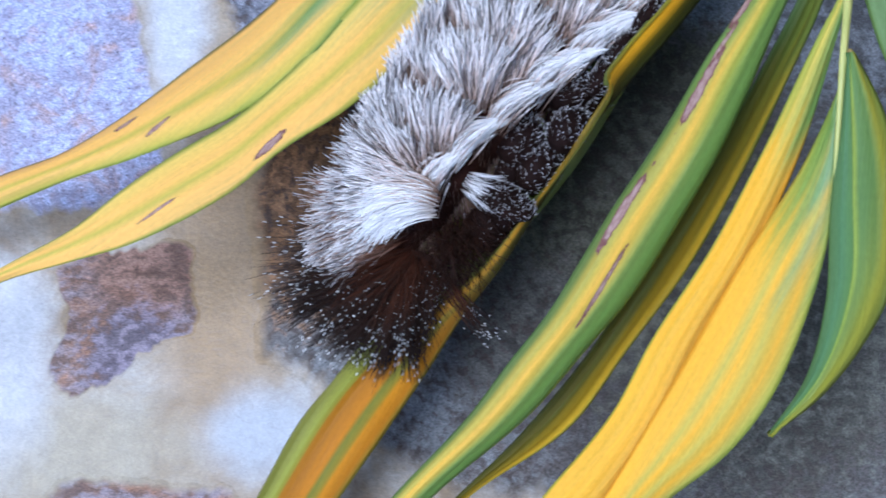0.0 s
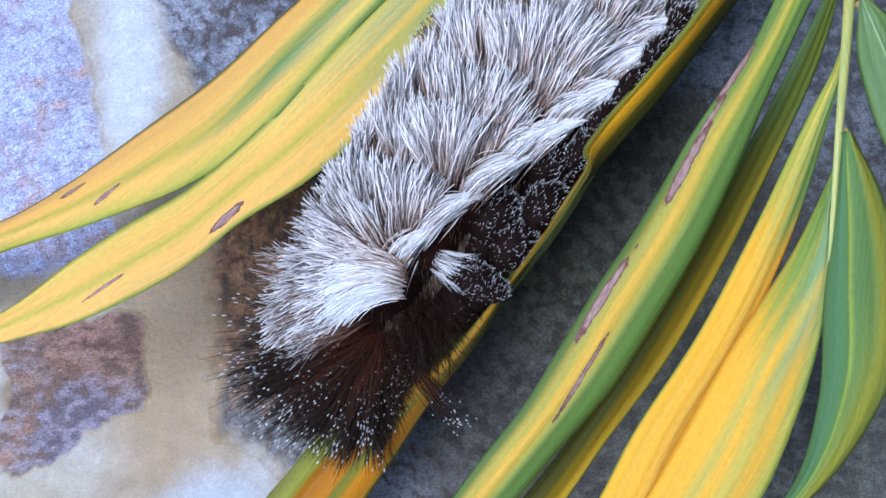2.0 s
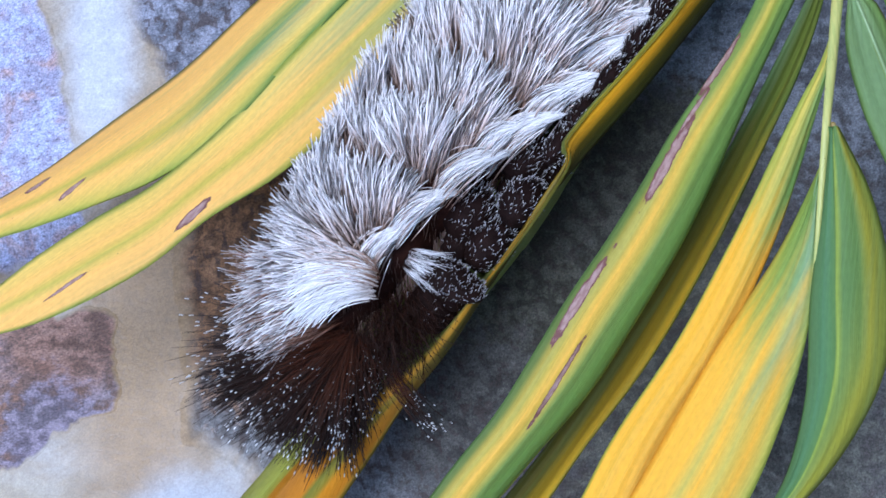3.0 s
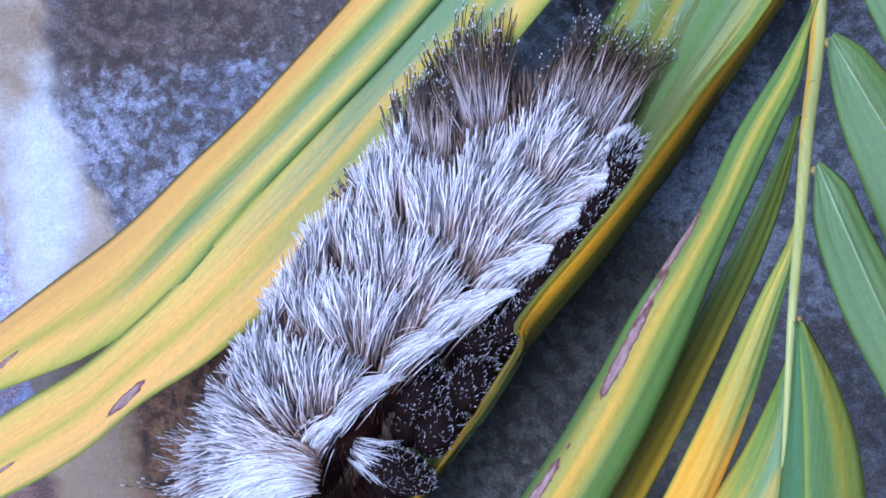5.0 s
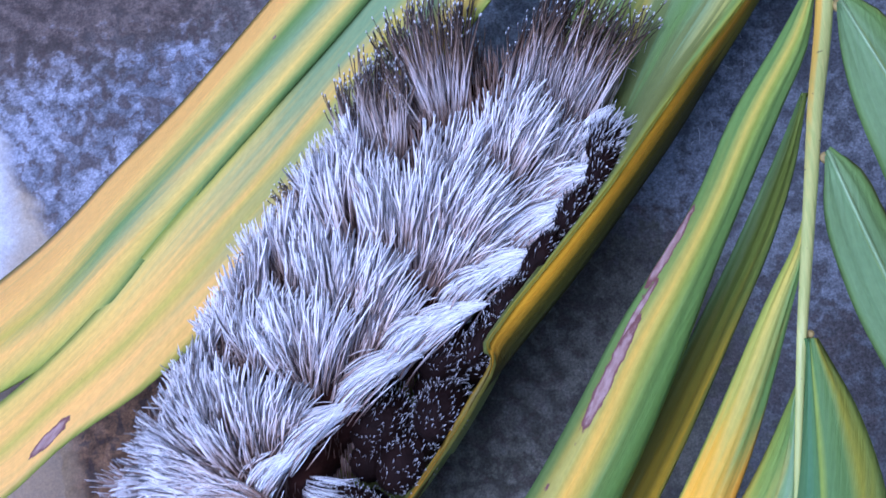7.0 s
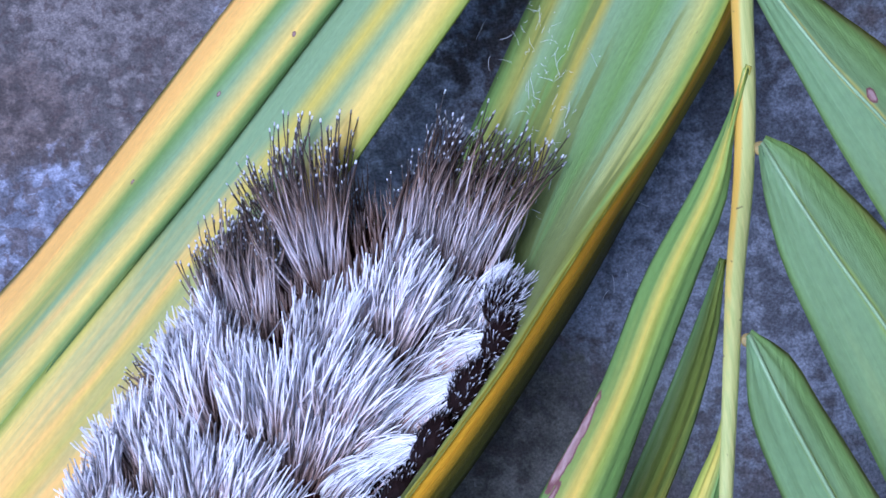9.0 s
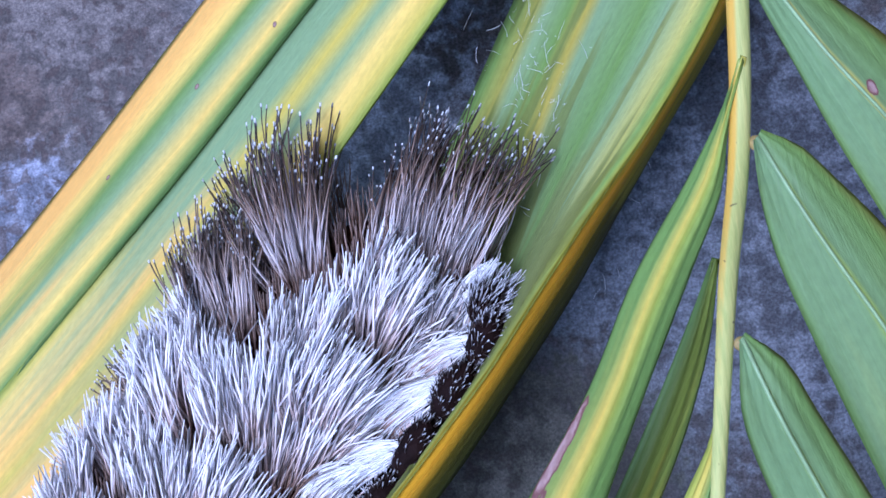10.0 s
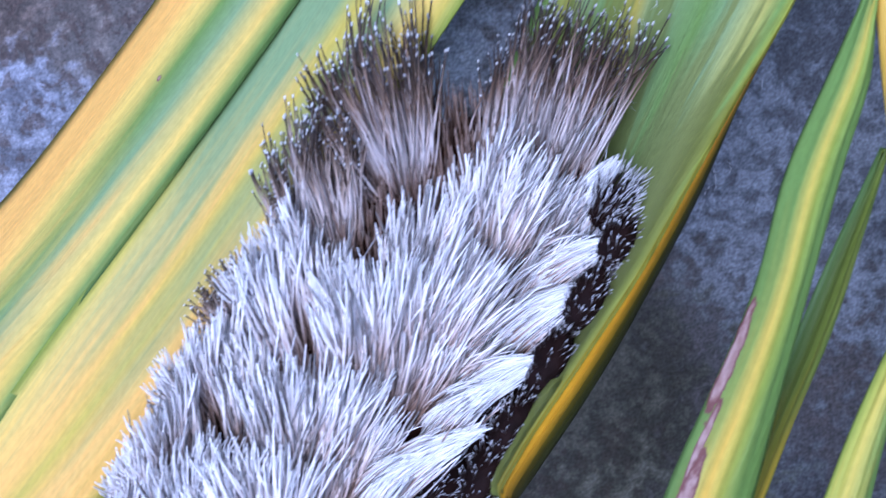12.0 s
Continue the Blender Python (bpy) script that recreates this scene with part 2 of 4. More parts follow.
MORTAR = mortar_material()
SLATE = stone_material("mottled slate", (0.142, 0.150, 0.160), (0.088, 0.082, 0.080), (0.12, 0.085, 0.07), 0.02, 0.3, 1, 0.46, (
    # brown and dark stains; the last two put the sky's sheen into colour
    (-20.5, 12.0, 10.5, (0.185, 0.088, 0.028)), (-24, 40, 10, (0.105, 0.090, 0.088)), (-15, 45, 10, (0.110, 0.092, 0.082)), (-25.5, 39.5, 5, (0.070, 0.047, 0.038)), (-18.5, 40.0, 4, (0.075, 0.052, 0.042)), (-24, 28.5, 8.0, (0.212, 0.226, 0.285)), (-16.8, 33.5, 4.5, (0.17, 0.185, 0.24)),
    # wide pale patches stand for light on ground; dark olive ones also for shade
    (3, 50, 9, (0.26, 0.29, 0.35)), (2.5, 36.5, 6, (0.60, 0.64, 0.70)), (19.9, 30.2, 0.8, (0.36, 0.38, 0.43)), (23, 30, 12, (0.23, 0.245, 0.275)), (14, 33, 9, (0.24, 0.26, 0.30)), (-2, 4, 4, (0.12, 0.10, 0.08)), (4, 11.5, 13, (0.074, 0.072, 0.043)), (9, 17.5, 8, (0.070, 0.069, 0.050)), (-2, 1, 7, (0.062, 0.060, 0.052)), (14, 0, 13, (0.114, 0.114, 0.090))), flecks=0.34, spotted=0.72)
LILAC = stone_material("lilac stone", (0.35, 0.39, 0.60), (0.26, 0.26, 0.38), (0.36, 0.22, 0.17), 0.0, 0.8, 2, flecks=0.8)
RUST = stone_material("rust and violet stone", (0.20, 0.165, 0.195), (0.12, 0.072, 0.058), (0.25, 0.125, 0.072), 0.02, 0.95, 3, 0.40, ((-32.5, 6.8, 5.0, (0.21, 0.105, 0.068)), (-33.0, -0.4, 4.5, (0.17, 0.14, 0.20))), (0.8, 1.2), 0.6)


# ---- building helpers; lengths in millimetres ----
def part(name, mesh_or_bm, material, parent, label="", kind=""):
    """One mesh object under a thing or a part."""
    if isinstance(mesh_or_bm, bmesh.types.BMesh):
        me = bpy.data.meshes.new(name)
        mesh_or_bm.to_mesh(me)
        mesh_or_bm.free()
    else:
        me = mesh_or_bm
    if not me.materials:
        me.materials.append(material)
    ob = new(name, me)
    if parent is not None:
        ob.parent = parent
    return tagged(ob, label, kind=kind)


def spline(points, count):
    """A smooth curve through the points, evenly spread by their running length."""
    p = np.array(points, float)
    s = np.r_[0, np.cumsum(np.linalg.norm(np.diff(p, axis=0), axis=1))]
    m = np.gradient(p, s, axis=0)
    q = np.linspace(0, s[-1], count)
    k = np.clip(np.searchsorted(s, q) - 1, 0, len(s) - 2)
    h = (s[k + 1] - s[k])[:, None]
    t = ((q - s[k])[:, None]) / h
    return ((2 * t**3 - 3 * t**2 + 1) * p[k] + (t**3 - 2 * t**2 + t) * h * m[k] + (3 * t**2 - 2 * t**3) * p[k + 1] + (t**3 - t**2) * h * m[k + 1])


def grid_faces(rows, cols, flip=False):
    i, j = np.meshgrid(np.arange(rows - 1), np.arange(cols - 1), indexing="ij")
    a = (i * cols + j).ravel()
    f = np.stack([a, a + 1, a + cols + 1, a + cols], 1)
    return f[:, ::-1] if flip else f


def made(name, verts, faces, smooth=True):
    me = bpy.data.meshes.new(name)
    me.from_pydata((np.asarray(verts) * MM).tolist(), [], [list(map(int, f)) for f in faces])
    if smooth:
        me.polygons.foreach_set("use_smooth", [True] * len(me.polygons))
    me.update()
    return me


def blade(name, rails, bulges, material, parent, label="", rows=90, cols=14, thick=0.20, ribs=0.05, rib_step=0.9, seed=0):
    """A leaf blade between two or three rails (edge, fold, edge), each a list of points from base to tip; bulges lift the middle of each half."""
    rails = [spline(r, rows) for r in rails]
    parts, us = [], []
    for n, (a, b) in enumerate(zip(rails, rails[1:])):
        w = np.linspace(0, 1, cols)[None, :, None]
        surf = a[:, None] * (1 - w) + b[:, None] * w
        surf[..., 2] += bulges[n] * (4 * w * (1 - w))[..., 0]
        parts.append(surf if n == 0 else surf[:, 1:])
        u = (n + w[0, :, 0]) / (len(rails) - 1)
        us.append(u if n == 0 else u[1:])
    surf, u = np.concatenate(parts, 1), np.concatenate(us)
    R, C = surf.shape[:2]
    across = np.concatenate([np.zeros((R, 1)), np.cumsum(np.linalg.norm(np.diff(surf, axis=1), axis=2), axis=1)], 1)
    mid = surf[:, C // 2]
    along = np.r_[0, np.cumsum(np.linalg.norm(np.diff(mid, axis=0), axis=1))]
    dv, du = np.gradient(surf, axis=0), np.gradient(surf, axis=1)
    nor = np.cross(du, -dv)
    nor /= np.linalg.norm(nor, axis=2, keepdims=True) + 1e-9
    nor *= np.sign(nor[..., 2:] + 1e-9)
    lift = ribs * np.sin(2 * np.pi * u[None] * across.max() / rib_step + 0.6 * np.sin(along[:, None] * 0.11 + seed))
    top = surf + nor * lift[..., None]
    low = top - nor * thick
    verts = np.concatenate([top.reshape(-1, 3), low.reshape(-1, 3)])
    f1 = grid_faces(R, C, True)
    f2 = grid_faces(R, C) + R * C
    ring = np.r_[np.arange(C), np.arange(1, R) * C + C - 1, (R - 1) * C + np.arange(C - 2, -1, -1), np.arange(R - 2, 0, -1) * C]
    nxt = np.roll(ring, -1)
    f3 = np.stack([ring, nxt, nxt + R * C, ring + R * C], 1)
    me = made(name, verts, np.concatenate([f1, f2, f3]))
    loops = np.zeros(len(me.loops), int)
    me.loops.foreach_get("vertex_index", loops)
    for key, a, b in (("blade", np.broadcast_to(u, (R, C)), np.broadcast_to(np.linspace(0, 1, R)[:, None], (R, C))),
                      ("mm", across, np.broadcast_to(along[:, None], (R, C)))):
        ab = np.tile(np.stack([a.ravel(), b.ravel()], 1), (2, 1))
        me.uv_layers.new(name=key).data.foreach_set("uv", ab[loops].ravel())
    return part(name, me, material, parent, label)


def tube(name, points, radii, material, parent, label="", rows=60, sides=12):
    c = spline(points, rows)
    r = np.interp(np.linspace(0, 1, rows), np.linspace(0, 1, len(radii)), radii)
    t = np.gradient(c, axis=0)
    t /= np.linalg.norm(t, axis=1, keepdims=True)
    side = np.cross(t, [0, 0, 1.0])
    side /= np.linalg.norm(side, axis=1, keepdims=True) + 1e-9
    up = np.cross(side, t)
    a = np.linspace(0, 2 * np.pi, sides, endpoint=False)
    ringv = c[:, None] + r[:, None, None] * (np.cos(a)[None, :, None] * side[:, None] + np.sin(a)[None, :, None] * up[:, None])
    f = []
    for i in range(rows - 1):
        for j in range(sides):
            k = (j + 1) % sides
            f.append((i * sides + j, i * sides + k, (i + 1) * sides + k, (i + 1) * sides + j))
    f += [tuple(range(sides))[::-1], tuple(range((rows - 1) * sides, rows * sides))]
    return part(name, made(name, ringv.reshape(-1, 3), f), material, parent, label)


def strands(name, curves, radius, material, parent, label="", tone=None, bead=0.0, kind="stuff"):
    """Many thin three-sided hairs in one mesh, each along its own curve; bead: the width of a rounded tip."""
    c = np.asarray(curves, float)
    N = len(c)
    radius = np.broadcast_to(np.asarray(radius, float), (N,))
    R = c.shape[1]
    t = np.linspace(0, 1, R)
    if bead:
        near, end = c[:, -2:-1], c[:, -1:]
        c = np.concatenate([c[:, :-1], near + (end - near) * 0.72, near + (end - near) * 0.80, end], 1)
        t = np.r_[t[:-1], t[-2] + (1 - t[-2]) * 0.72, 0.972, 1.0]
        R += 2
        prof = np.r_[np.interp(t[:-2], [0, 0.15, 0.8, 1], [0.8, 1, 0.9, 0.7]), bead, bead * 0.8]
    else:
        prof = np.interp(t, [0, 0.15, 0.6, 0.92, 1], [0.75, 0.95, 1.0, 0.95, 0.5])
    d = np.gradient(c, axis=1)
    d /= np.linalg.norm(d, axis=2, keepdims=True) + 1e-9
    s = np.cross(d, np.random.normal(size=(N, 1, 3)))
    s /= np.linalg.norm(s, axis=2, keepdims=True) + 1e-9
    w = np.cross(d, s)
    a = np.array([0, 2, 4]) * np.pi / 3
    v = c[:, :, None] + (np.cos(a)[:, None] * s[:, :, None] + np.sin(a)[:, None] * w[:, :, None]) * (radius[:, None] * prof)[:, :, None, None]
    base = np.array([(i * 3 + j, i * 3 + (j + 1) % 3, (i + 1) * 3 + (j + 1) % 3, (i + 1) * 3 + j) for i in range(R - 1) for j in range(3)])
    faces = (base[None] + (np.arange(N) * R * 3)[:, None, None]).reshape(-1, 4)
    me = bpy.data.meshes.new(name)
    me.vertices.add(N * R * 3)
    me.vertices.foreach_set("co", (v * MM).ravel())
    me.loops.add(faces.size)
    me.loops.foreach_set("vertex_index", faces.ravel())
    me.polygons.add(len(faces))
    me.polygons.foreach_set("loop_start", np.arange(len(faces)) * 4)
    me.polygons.foreach_set("loop_total", np.full(len(faces), 4))
    me.polygons.foreach_set("use_smooth", np.ones(len(faces), bool))
    me.update(calc_edges=True)
    me.attributes.new("along", "FLOAT", "POINT").data.foreach_set("value", np.tile(np.repeat(t, 3), N))
    tone = np.random.rand(N) if tone is None else tone
    me.attributes.new("tone", "FLOAT", "POINT").data.foreach_set("value", np.repeat(tone, R * 3))
    return part(name, me, material, parent, label, kind)


def bristles(name, roots, ways, lengths, bends, radius, material, parent, label="", rings=5, tone=None, kind="stuff"):
    """Short hairs from roots, ways and a bend."""
    roots, ways = np.asarray(roots, float), np.asarray(ways, float)
    ways = ways / (np.linalg.norm(ways, axis=1, keepdims=True) + 1e-9)
    L = np.broadcast_to(np.asarray(lengths, float), (len(roots),))[:, None]
    t = np.linspace(0, 1, rings)
    c = roots[:, None] + ways[:, None] * (L * t)[..., None] + np.asarray(bends)[:, None] * (L * t**2)[..., None]
    return strands(name, c, radius, material, parent, label, tone, kind=kind)


# ---- the ground: a paving of flat stones in cream mortar ----
def ground_sheet():
    bm = bmesh.new()
    bmesh.ops.create_grid(bm, x_segments=8, y_segments=8, size=30.0)
    ob = part("ground", bm, MORTAR, None, "cream mortar bed between flat paving stones", "structure")
    ob["category"] = "ground"
    ob.location = (0, 0, -0.00003)
    return ob


def stone(parent, outline, material, label="", seed=0, rise=0.03):
    """A flat stone with a worn edge, from a rounded outline."""
    o = np.array(outline, float)
    n = len(o)
    ring = []
    for i in range(n):
        p0, p1, p2, p3 = o[i - 1], o[i], o[(i + 1) % n], o[(i + 2) % n]
        for t in np.linspace(0, 1, 16, endpoint=False):
            ring.append(0.5 * (2 * p1 + (p2 - p0) * t + (2 * p0 - 5 * p1 + 4 * p2 - p3) * t**2 + (3 * p1 - p0 - 3 * p2 + p3) * t**3))
    ring = np.array(ring)
    c = ring.mean(0)
    for i, p in enumerate(ring):
        ring[i] = p + (p - c) / np.linalg.norm(p - c) * (1.5 * noise.noise((p[0] * 0.16 + seed, p[1] * 0.22, seed * 3.1)) + 0.8 * noise.noise((p[0] * 0.55, p[1] * 0.55, seed)) + 0.35 * noise.noise((p[0] * 1.6, p[1] * 1.6, seed)))
    scales = [1.04, 1.0, 0.97, 0.90, 0.82, 0.7, 0.5, 0.3, 0.1]
    heights = [-2.6, 0.0, 0.25, 0.75, 1.0, 1.0, 1.0, 1.0, 1.0]
    worn = [1.0, 1.0, 0.65, 0.16, 0.0, 0.0, 0.0, 0.0, 0.0]
    verts = []
    for s, h in zip(scales, heights):
        for p in ring:
            q = c + (p - c) * s
            verts.append((q[0], q[1], h * rise + (0.04 * noise.noise((q[0] * 0.3, q[1] * 0.3, seed)) if h > 0.5 else 0)))
    m = len(ring)
    faces = [(i * m + j, i * m + (j + 1) % m, (i + 1) * m + (j + 1) % m, (i + 1) * m + j) for i in range(len(scales) - 1) for j in range(m)]
    faces.append(tuple((len(scales) - 1) * m + j for j in range(m)))
    me = made("paving_stone", verts, faces)
    me.attributes.new("worn", "FLOAT", "POINT").data.foreach_set("value", np.repeat(worn, m))
    return part("paving_stone", me, material, parent, label)


def paving():
    ground = ground_sheet()
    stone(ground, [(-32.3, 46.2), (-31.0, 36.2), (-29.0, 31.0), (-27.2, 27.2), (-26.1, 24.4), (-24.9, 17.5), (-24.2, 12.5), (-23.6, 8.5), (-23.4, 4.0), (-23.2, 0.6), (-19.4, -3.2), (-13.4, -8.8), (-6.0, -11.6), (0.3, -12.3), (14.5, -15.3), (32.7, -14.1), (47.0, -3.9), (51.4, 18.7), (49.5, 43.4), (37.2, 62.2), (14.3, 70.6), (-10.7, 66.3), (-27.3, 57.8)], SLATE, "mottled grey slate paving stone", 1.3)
    stone(ground, [(-34.9, 31.7), (-33.4, 25.0), (-32.0, 20.4), (-31.0, 15.6), (-30.4, 12.6), (-35.0, 10.9), (-41.5, 10.4), (-51.2, 13.0), (-61.7, 22.1), (-65.2, 34.6), (-58.3, 47.3), (-45.9, 50.5), (-36.4, 43.1)], LILAC, "pale lilac paving stone", 2.1)
    stone(ground, [(-30.3, 9.0), (-28.9, 6.8), (-28.0, 4.4), (-28.6, 1.6), (-30.8, -0.3), (-35.5, -2.5), (-38.8, -3.8), (-40.0, -2.0), (-39.5, 2.6), (-39.9, 6.0), (-38.4, 8.3), (-34.6, 9.0)], RUST, "rust brown and violet paving stone", 3.7)
    stone(ground, [(-41.4, -11.0), (-32.3, -9.6), (-24.1, -10.6), (-17.0, -14.4), (-15.8, -24.5), (-21.7, -34.5), (-35.8, -36.6), (-48.0, -30.7), (-50.3, -18.7)], RUST, "rust brown and violet paving stone", 5.2)
    taken = [(8, 26, 48), (-47, 31, 26), (-44, 4, 24), (-33, -22, 25)]
    rng = random.Random(5)
    for i in range(-4, 5):
        for j in range(-4, 5):
            x, y = i * 46 + 23 * (j % 2) + rng.uniform(-5, 5), j * 42 + 10 + rng.uniform(-5, 5)
            if any(math.hypot(x - a, y - b) < r + 21 for a, b, r in taken):
                continue
            k = 9
            outline = [(x + (18 + rng.uniform(-3, 2)) * math.cos(2 * math.pi * q / k), y + (16.5 + rng.uniform(-3, 2)) * math.sin(2 * math.pi * q / k)) for q in range(k)]
            stone(ground, outline, rng.choice((SLATE, LILAC, RUST)), "", rng.uniform(0, 30))


def sky_screen():
    """Plain unseen roof and walls, added to shape the skylight; one side stays open."""
    plaster = plain_material("grey plaster", (0.32, 0.31, 0.30), 0.8, 0.15, 0.02, 0.3)
    def slab(name, corners, z0, z1, label, category):
        bm = bmesh.new()
        low = [bm.verts.new((x, y, z0)) for x, y in corners]
        top = [bm.verts.new((x, y, z1)) for x, y in corners]
        bm.faces.new(low[::-1])
        bm.faces.new(top)
        n = len(corners)
        for i in range(n):
            bm.faces.new((low[i], low[(i + 1) % n], top[(i + 1) % n], top[i]))
        ob = part(name, bm, plaster, None, label, "structure")
        ob["category"] = category
    slab("ceiling", [(0.8, -4), (4, -4), (4, 4), (-4, 4), (-4, 1.15), (0.8, 1.15)], 2.4, 2.55, "unseen grey slab added to block part of the sky", "ceiling")
    slab("unseen_wall_east", [(4, -4), (4.2, -4), (4.2, 4.2), (4, 4.2)], -0.1, 2.55, "unseen grey plaster wall added to carry the slab", "wall")
    slab("unseen_wall_north", [(-4, 4), (4, 4), (4, 4.2), (-4, 4.2)], -0.1, 2.55, "unseen grey plaster wall added to carry the slab", "wall")


# ---- the palm frond ----
def palm_frond():
    frond = tagged(new("palm_frond"), "yellowing green palm frond lying on stone paving", "palm frond")
    frond.empty_display_size = 0.01
    stem = stalk_material()
    rib = plain_material("pale midrib", (0.27, 0.38, 0.17), 0.45, 0.2, 1.0, 0.4, 0.1)
    scar = plain_material("brown node", (0.30, 0.22, 0.07), 0.6, 0.35, 2.0)
    rach = tube("stalk", [(30, 94, 1.0), (26, 72, 5), (22.0, 50, 13), (20.2, 37.6, 17.0), (19.9, 34.1, 17.6), (19.5, 31.1, 18.2), (18.4, 26.3, 20.6), (17.7, 22.3, 22.0), (17.1, 18.7, 23.0), (16.75, 16.5, 23.5), (16.4, 12.3, 23.0), (16.2, 8.3, 21.8)],
                [0.95, 0.85, 0.7, 0.56, 0.52, 0.48, 0.40, 0.26, 0.10], stem, frond, "smooth yellow-green stalk", 110, 14)
    for x, y, z, s in ((20.2, 31.7, 18.3, 0.75), (18.6, 24.0, 21.7, 0.7), (17.1, 16.3, 23.5, 0.42)):
        bm = bmesh.new()
        bmesh.ops.create_icosphere(bm, subdivisions=3, radius=0.42 * s * MM)
        for v in bm.verts:
            v.co *= 1 + 0.2 * noise.noise(v.co * 2500 + Vector((x, y, z)))
            v.co.z *= 0.8
        bmesh.ops.translate(bm, verts=bm.verts, vec=(x * MM, y * MM, (z - 0.2) * MM))
        part("node", bm, scar, rach, "brown swollen node")

    # the broad divided leaf behind the fur: an outer and an inner half
    blade("leaflet", [[(25, 68, 7), (11, 56, 8), (1, 47.6, 8.5), (-3.8, 42.6, 8.5), (-10.7, 34.9, 8.5), (-14.5, 30.9, 8.5), (-17.8, 28, 8.2), (-21.6, 24.4, 8), (-26.8, 20.6, 7.8), (-32.2, 16.8, 7.6), (-36.3, 14.5, 7.4), (-41.3, 12.8, 7.2), (-50, 9, 5), (-62, 2, 0.3)],
                      [(25.6, 64, 8), (12, 52, 10.2), (2.2, 41.4, 10.8), (-4.1, 33.9, 12), (-8.3, 29.1, 13), (-12.6, 24.4, 13.4), (-18.7, 17.8, 13.4), (-22.7, 15.7, 12.2), (-26.7, 14.4, 11), (-30.8, 13.2, 9.8), (-34.9, 12.2, 9), (-40.8, 10.2, 8), (-50, 7.6, 4.6), (-62, 1.4, 0.3)]],
          [0.9], leaf_material("outer leaf half", ((0.0, OLIVE), (0.05, PEACH), (0.25, PEACH), (0.38, PALE), (0.52, GREEN), (0.66, BLUISH), (0.84, PALE), (0.95, GREEN), (1.0, DARK)),
                               ((0.0, OLIVE), (0.06, PEACH), (0.45, PEACH), (0.58, STRAW), (0.72, PEACH), (0.92, STRAW), (1.0, LIME)), 0.42, 0.62,
                               ((1.94, 76.6, 0.24, 0.9), (4.4, 74.1, 0.18, 1.1), (4.1, 46.6, 0.13, 0.16), (4.9, 40.3, 0.13, 0.16), (5.9, 35.2, 0.10, 0.12)), greening=0.3), frond, "long leaflet striped green and yellow", seed=1)
    blade("leaflet", [[(25.23, 63.84, 7.85), (11.83, 51.94, 10.05), (2.03, 41.44, 10.65), (-4.27, 33.94, 11.85), (-8.47, 29.14, 12.85), (-12.77, 24.44, 13.35), (-19.07, 17.73, 13.55), (-22.2, 15, 14), (-25.7, 13, 14), (-29.2, 10.7, 14), (-33, 8, 13.4), (-38.6, 5.4, 12.2), (-48, 1.4, 7), (-60, -6, 0.3)],
                      [(26, 59, 9), (15.6, 48.6, 13), (8.3, 39.8, 13.8), (4.5, 35.3, 13.6), (-4, 25.6, 13), (-10.5, 18.8, 14), (-14.5, 15.2, 14.8), (-18.3, 12.8, 15), (-21.7, 10, 15), (-25.2, 8, 15), (-28.8, 6.5, 14.6), (-32.5, 5.6, 14), (-38.6, 4.3, 12.2), (-48, 0.6, 7), (-60, -6.8, 0.3)]],
          [0.5], leaf_material("inner leaf half", ((0.0, DARK), (0.06, BLUISH), (0.26, BLUISH), (0.40, STRAW), (0.58, BLUISH), (0.78, PALE), (0.92, STRAW), (1.0, LIME)),
                               ((0.0, LIME), (0.1, PALE), (0.38, PEACH), (0.55, STRAW), (0.7, PEACH), (0.93, PEACH), (1.0, LIME)), 0.34, 0.55,
                               ((4.05, 65.6, 0.25, 1.4), (3.3, 74.6, 0.11, 1.5)), greening=0.3), frond, "long yellow leaflet with brown flecks", seed=2)

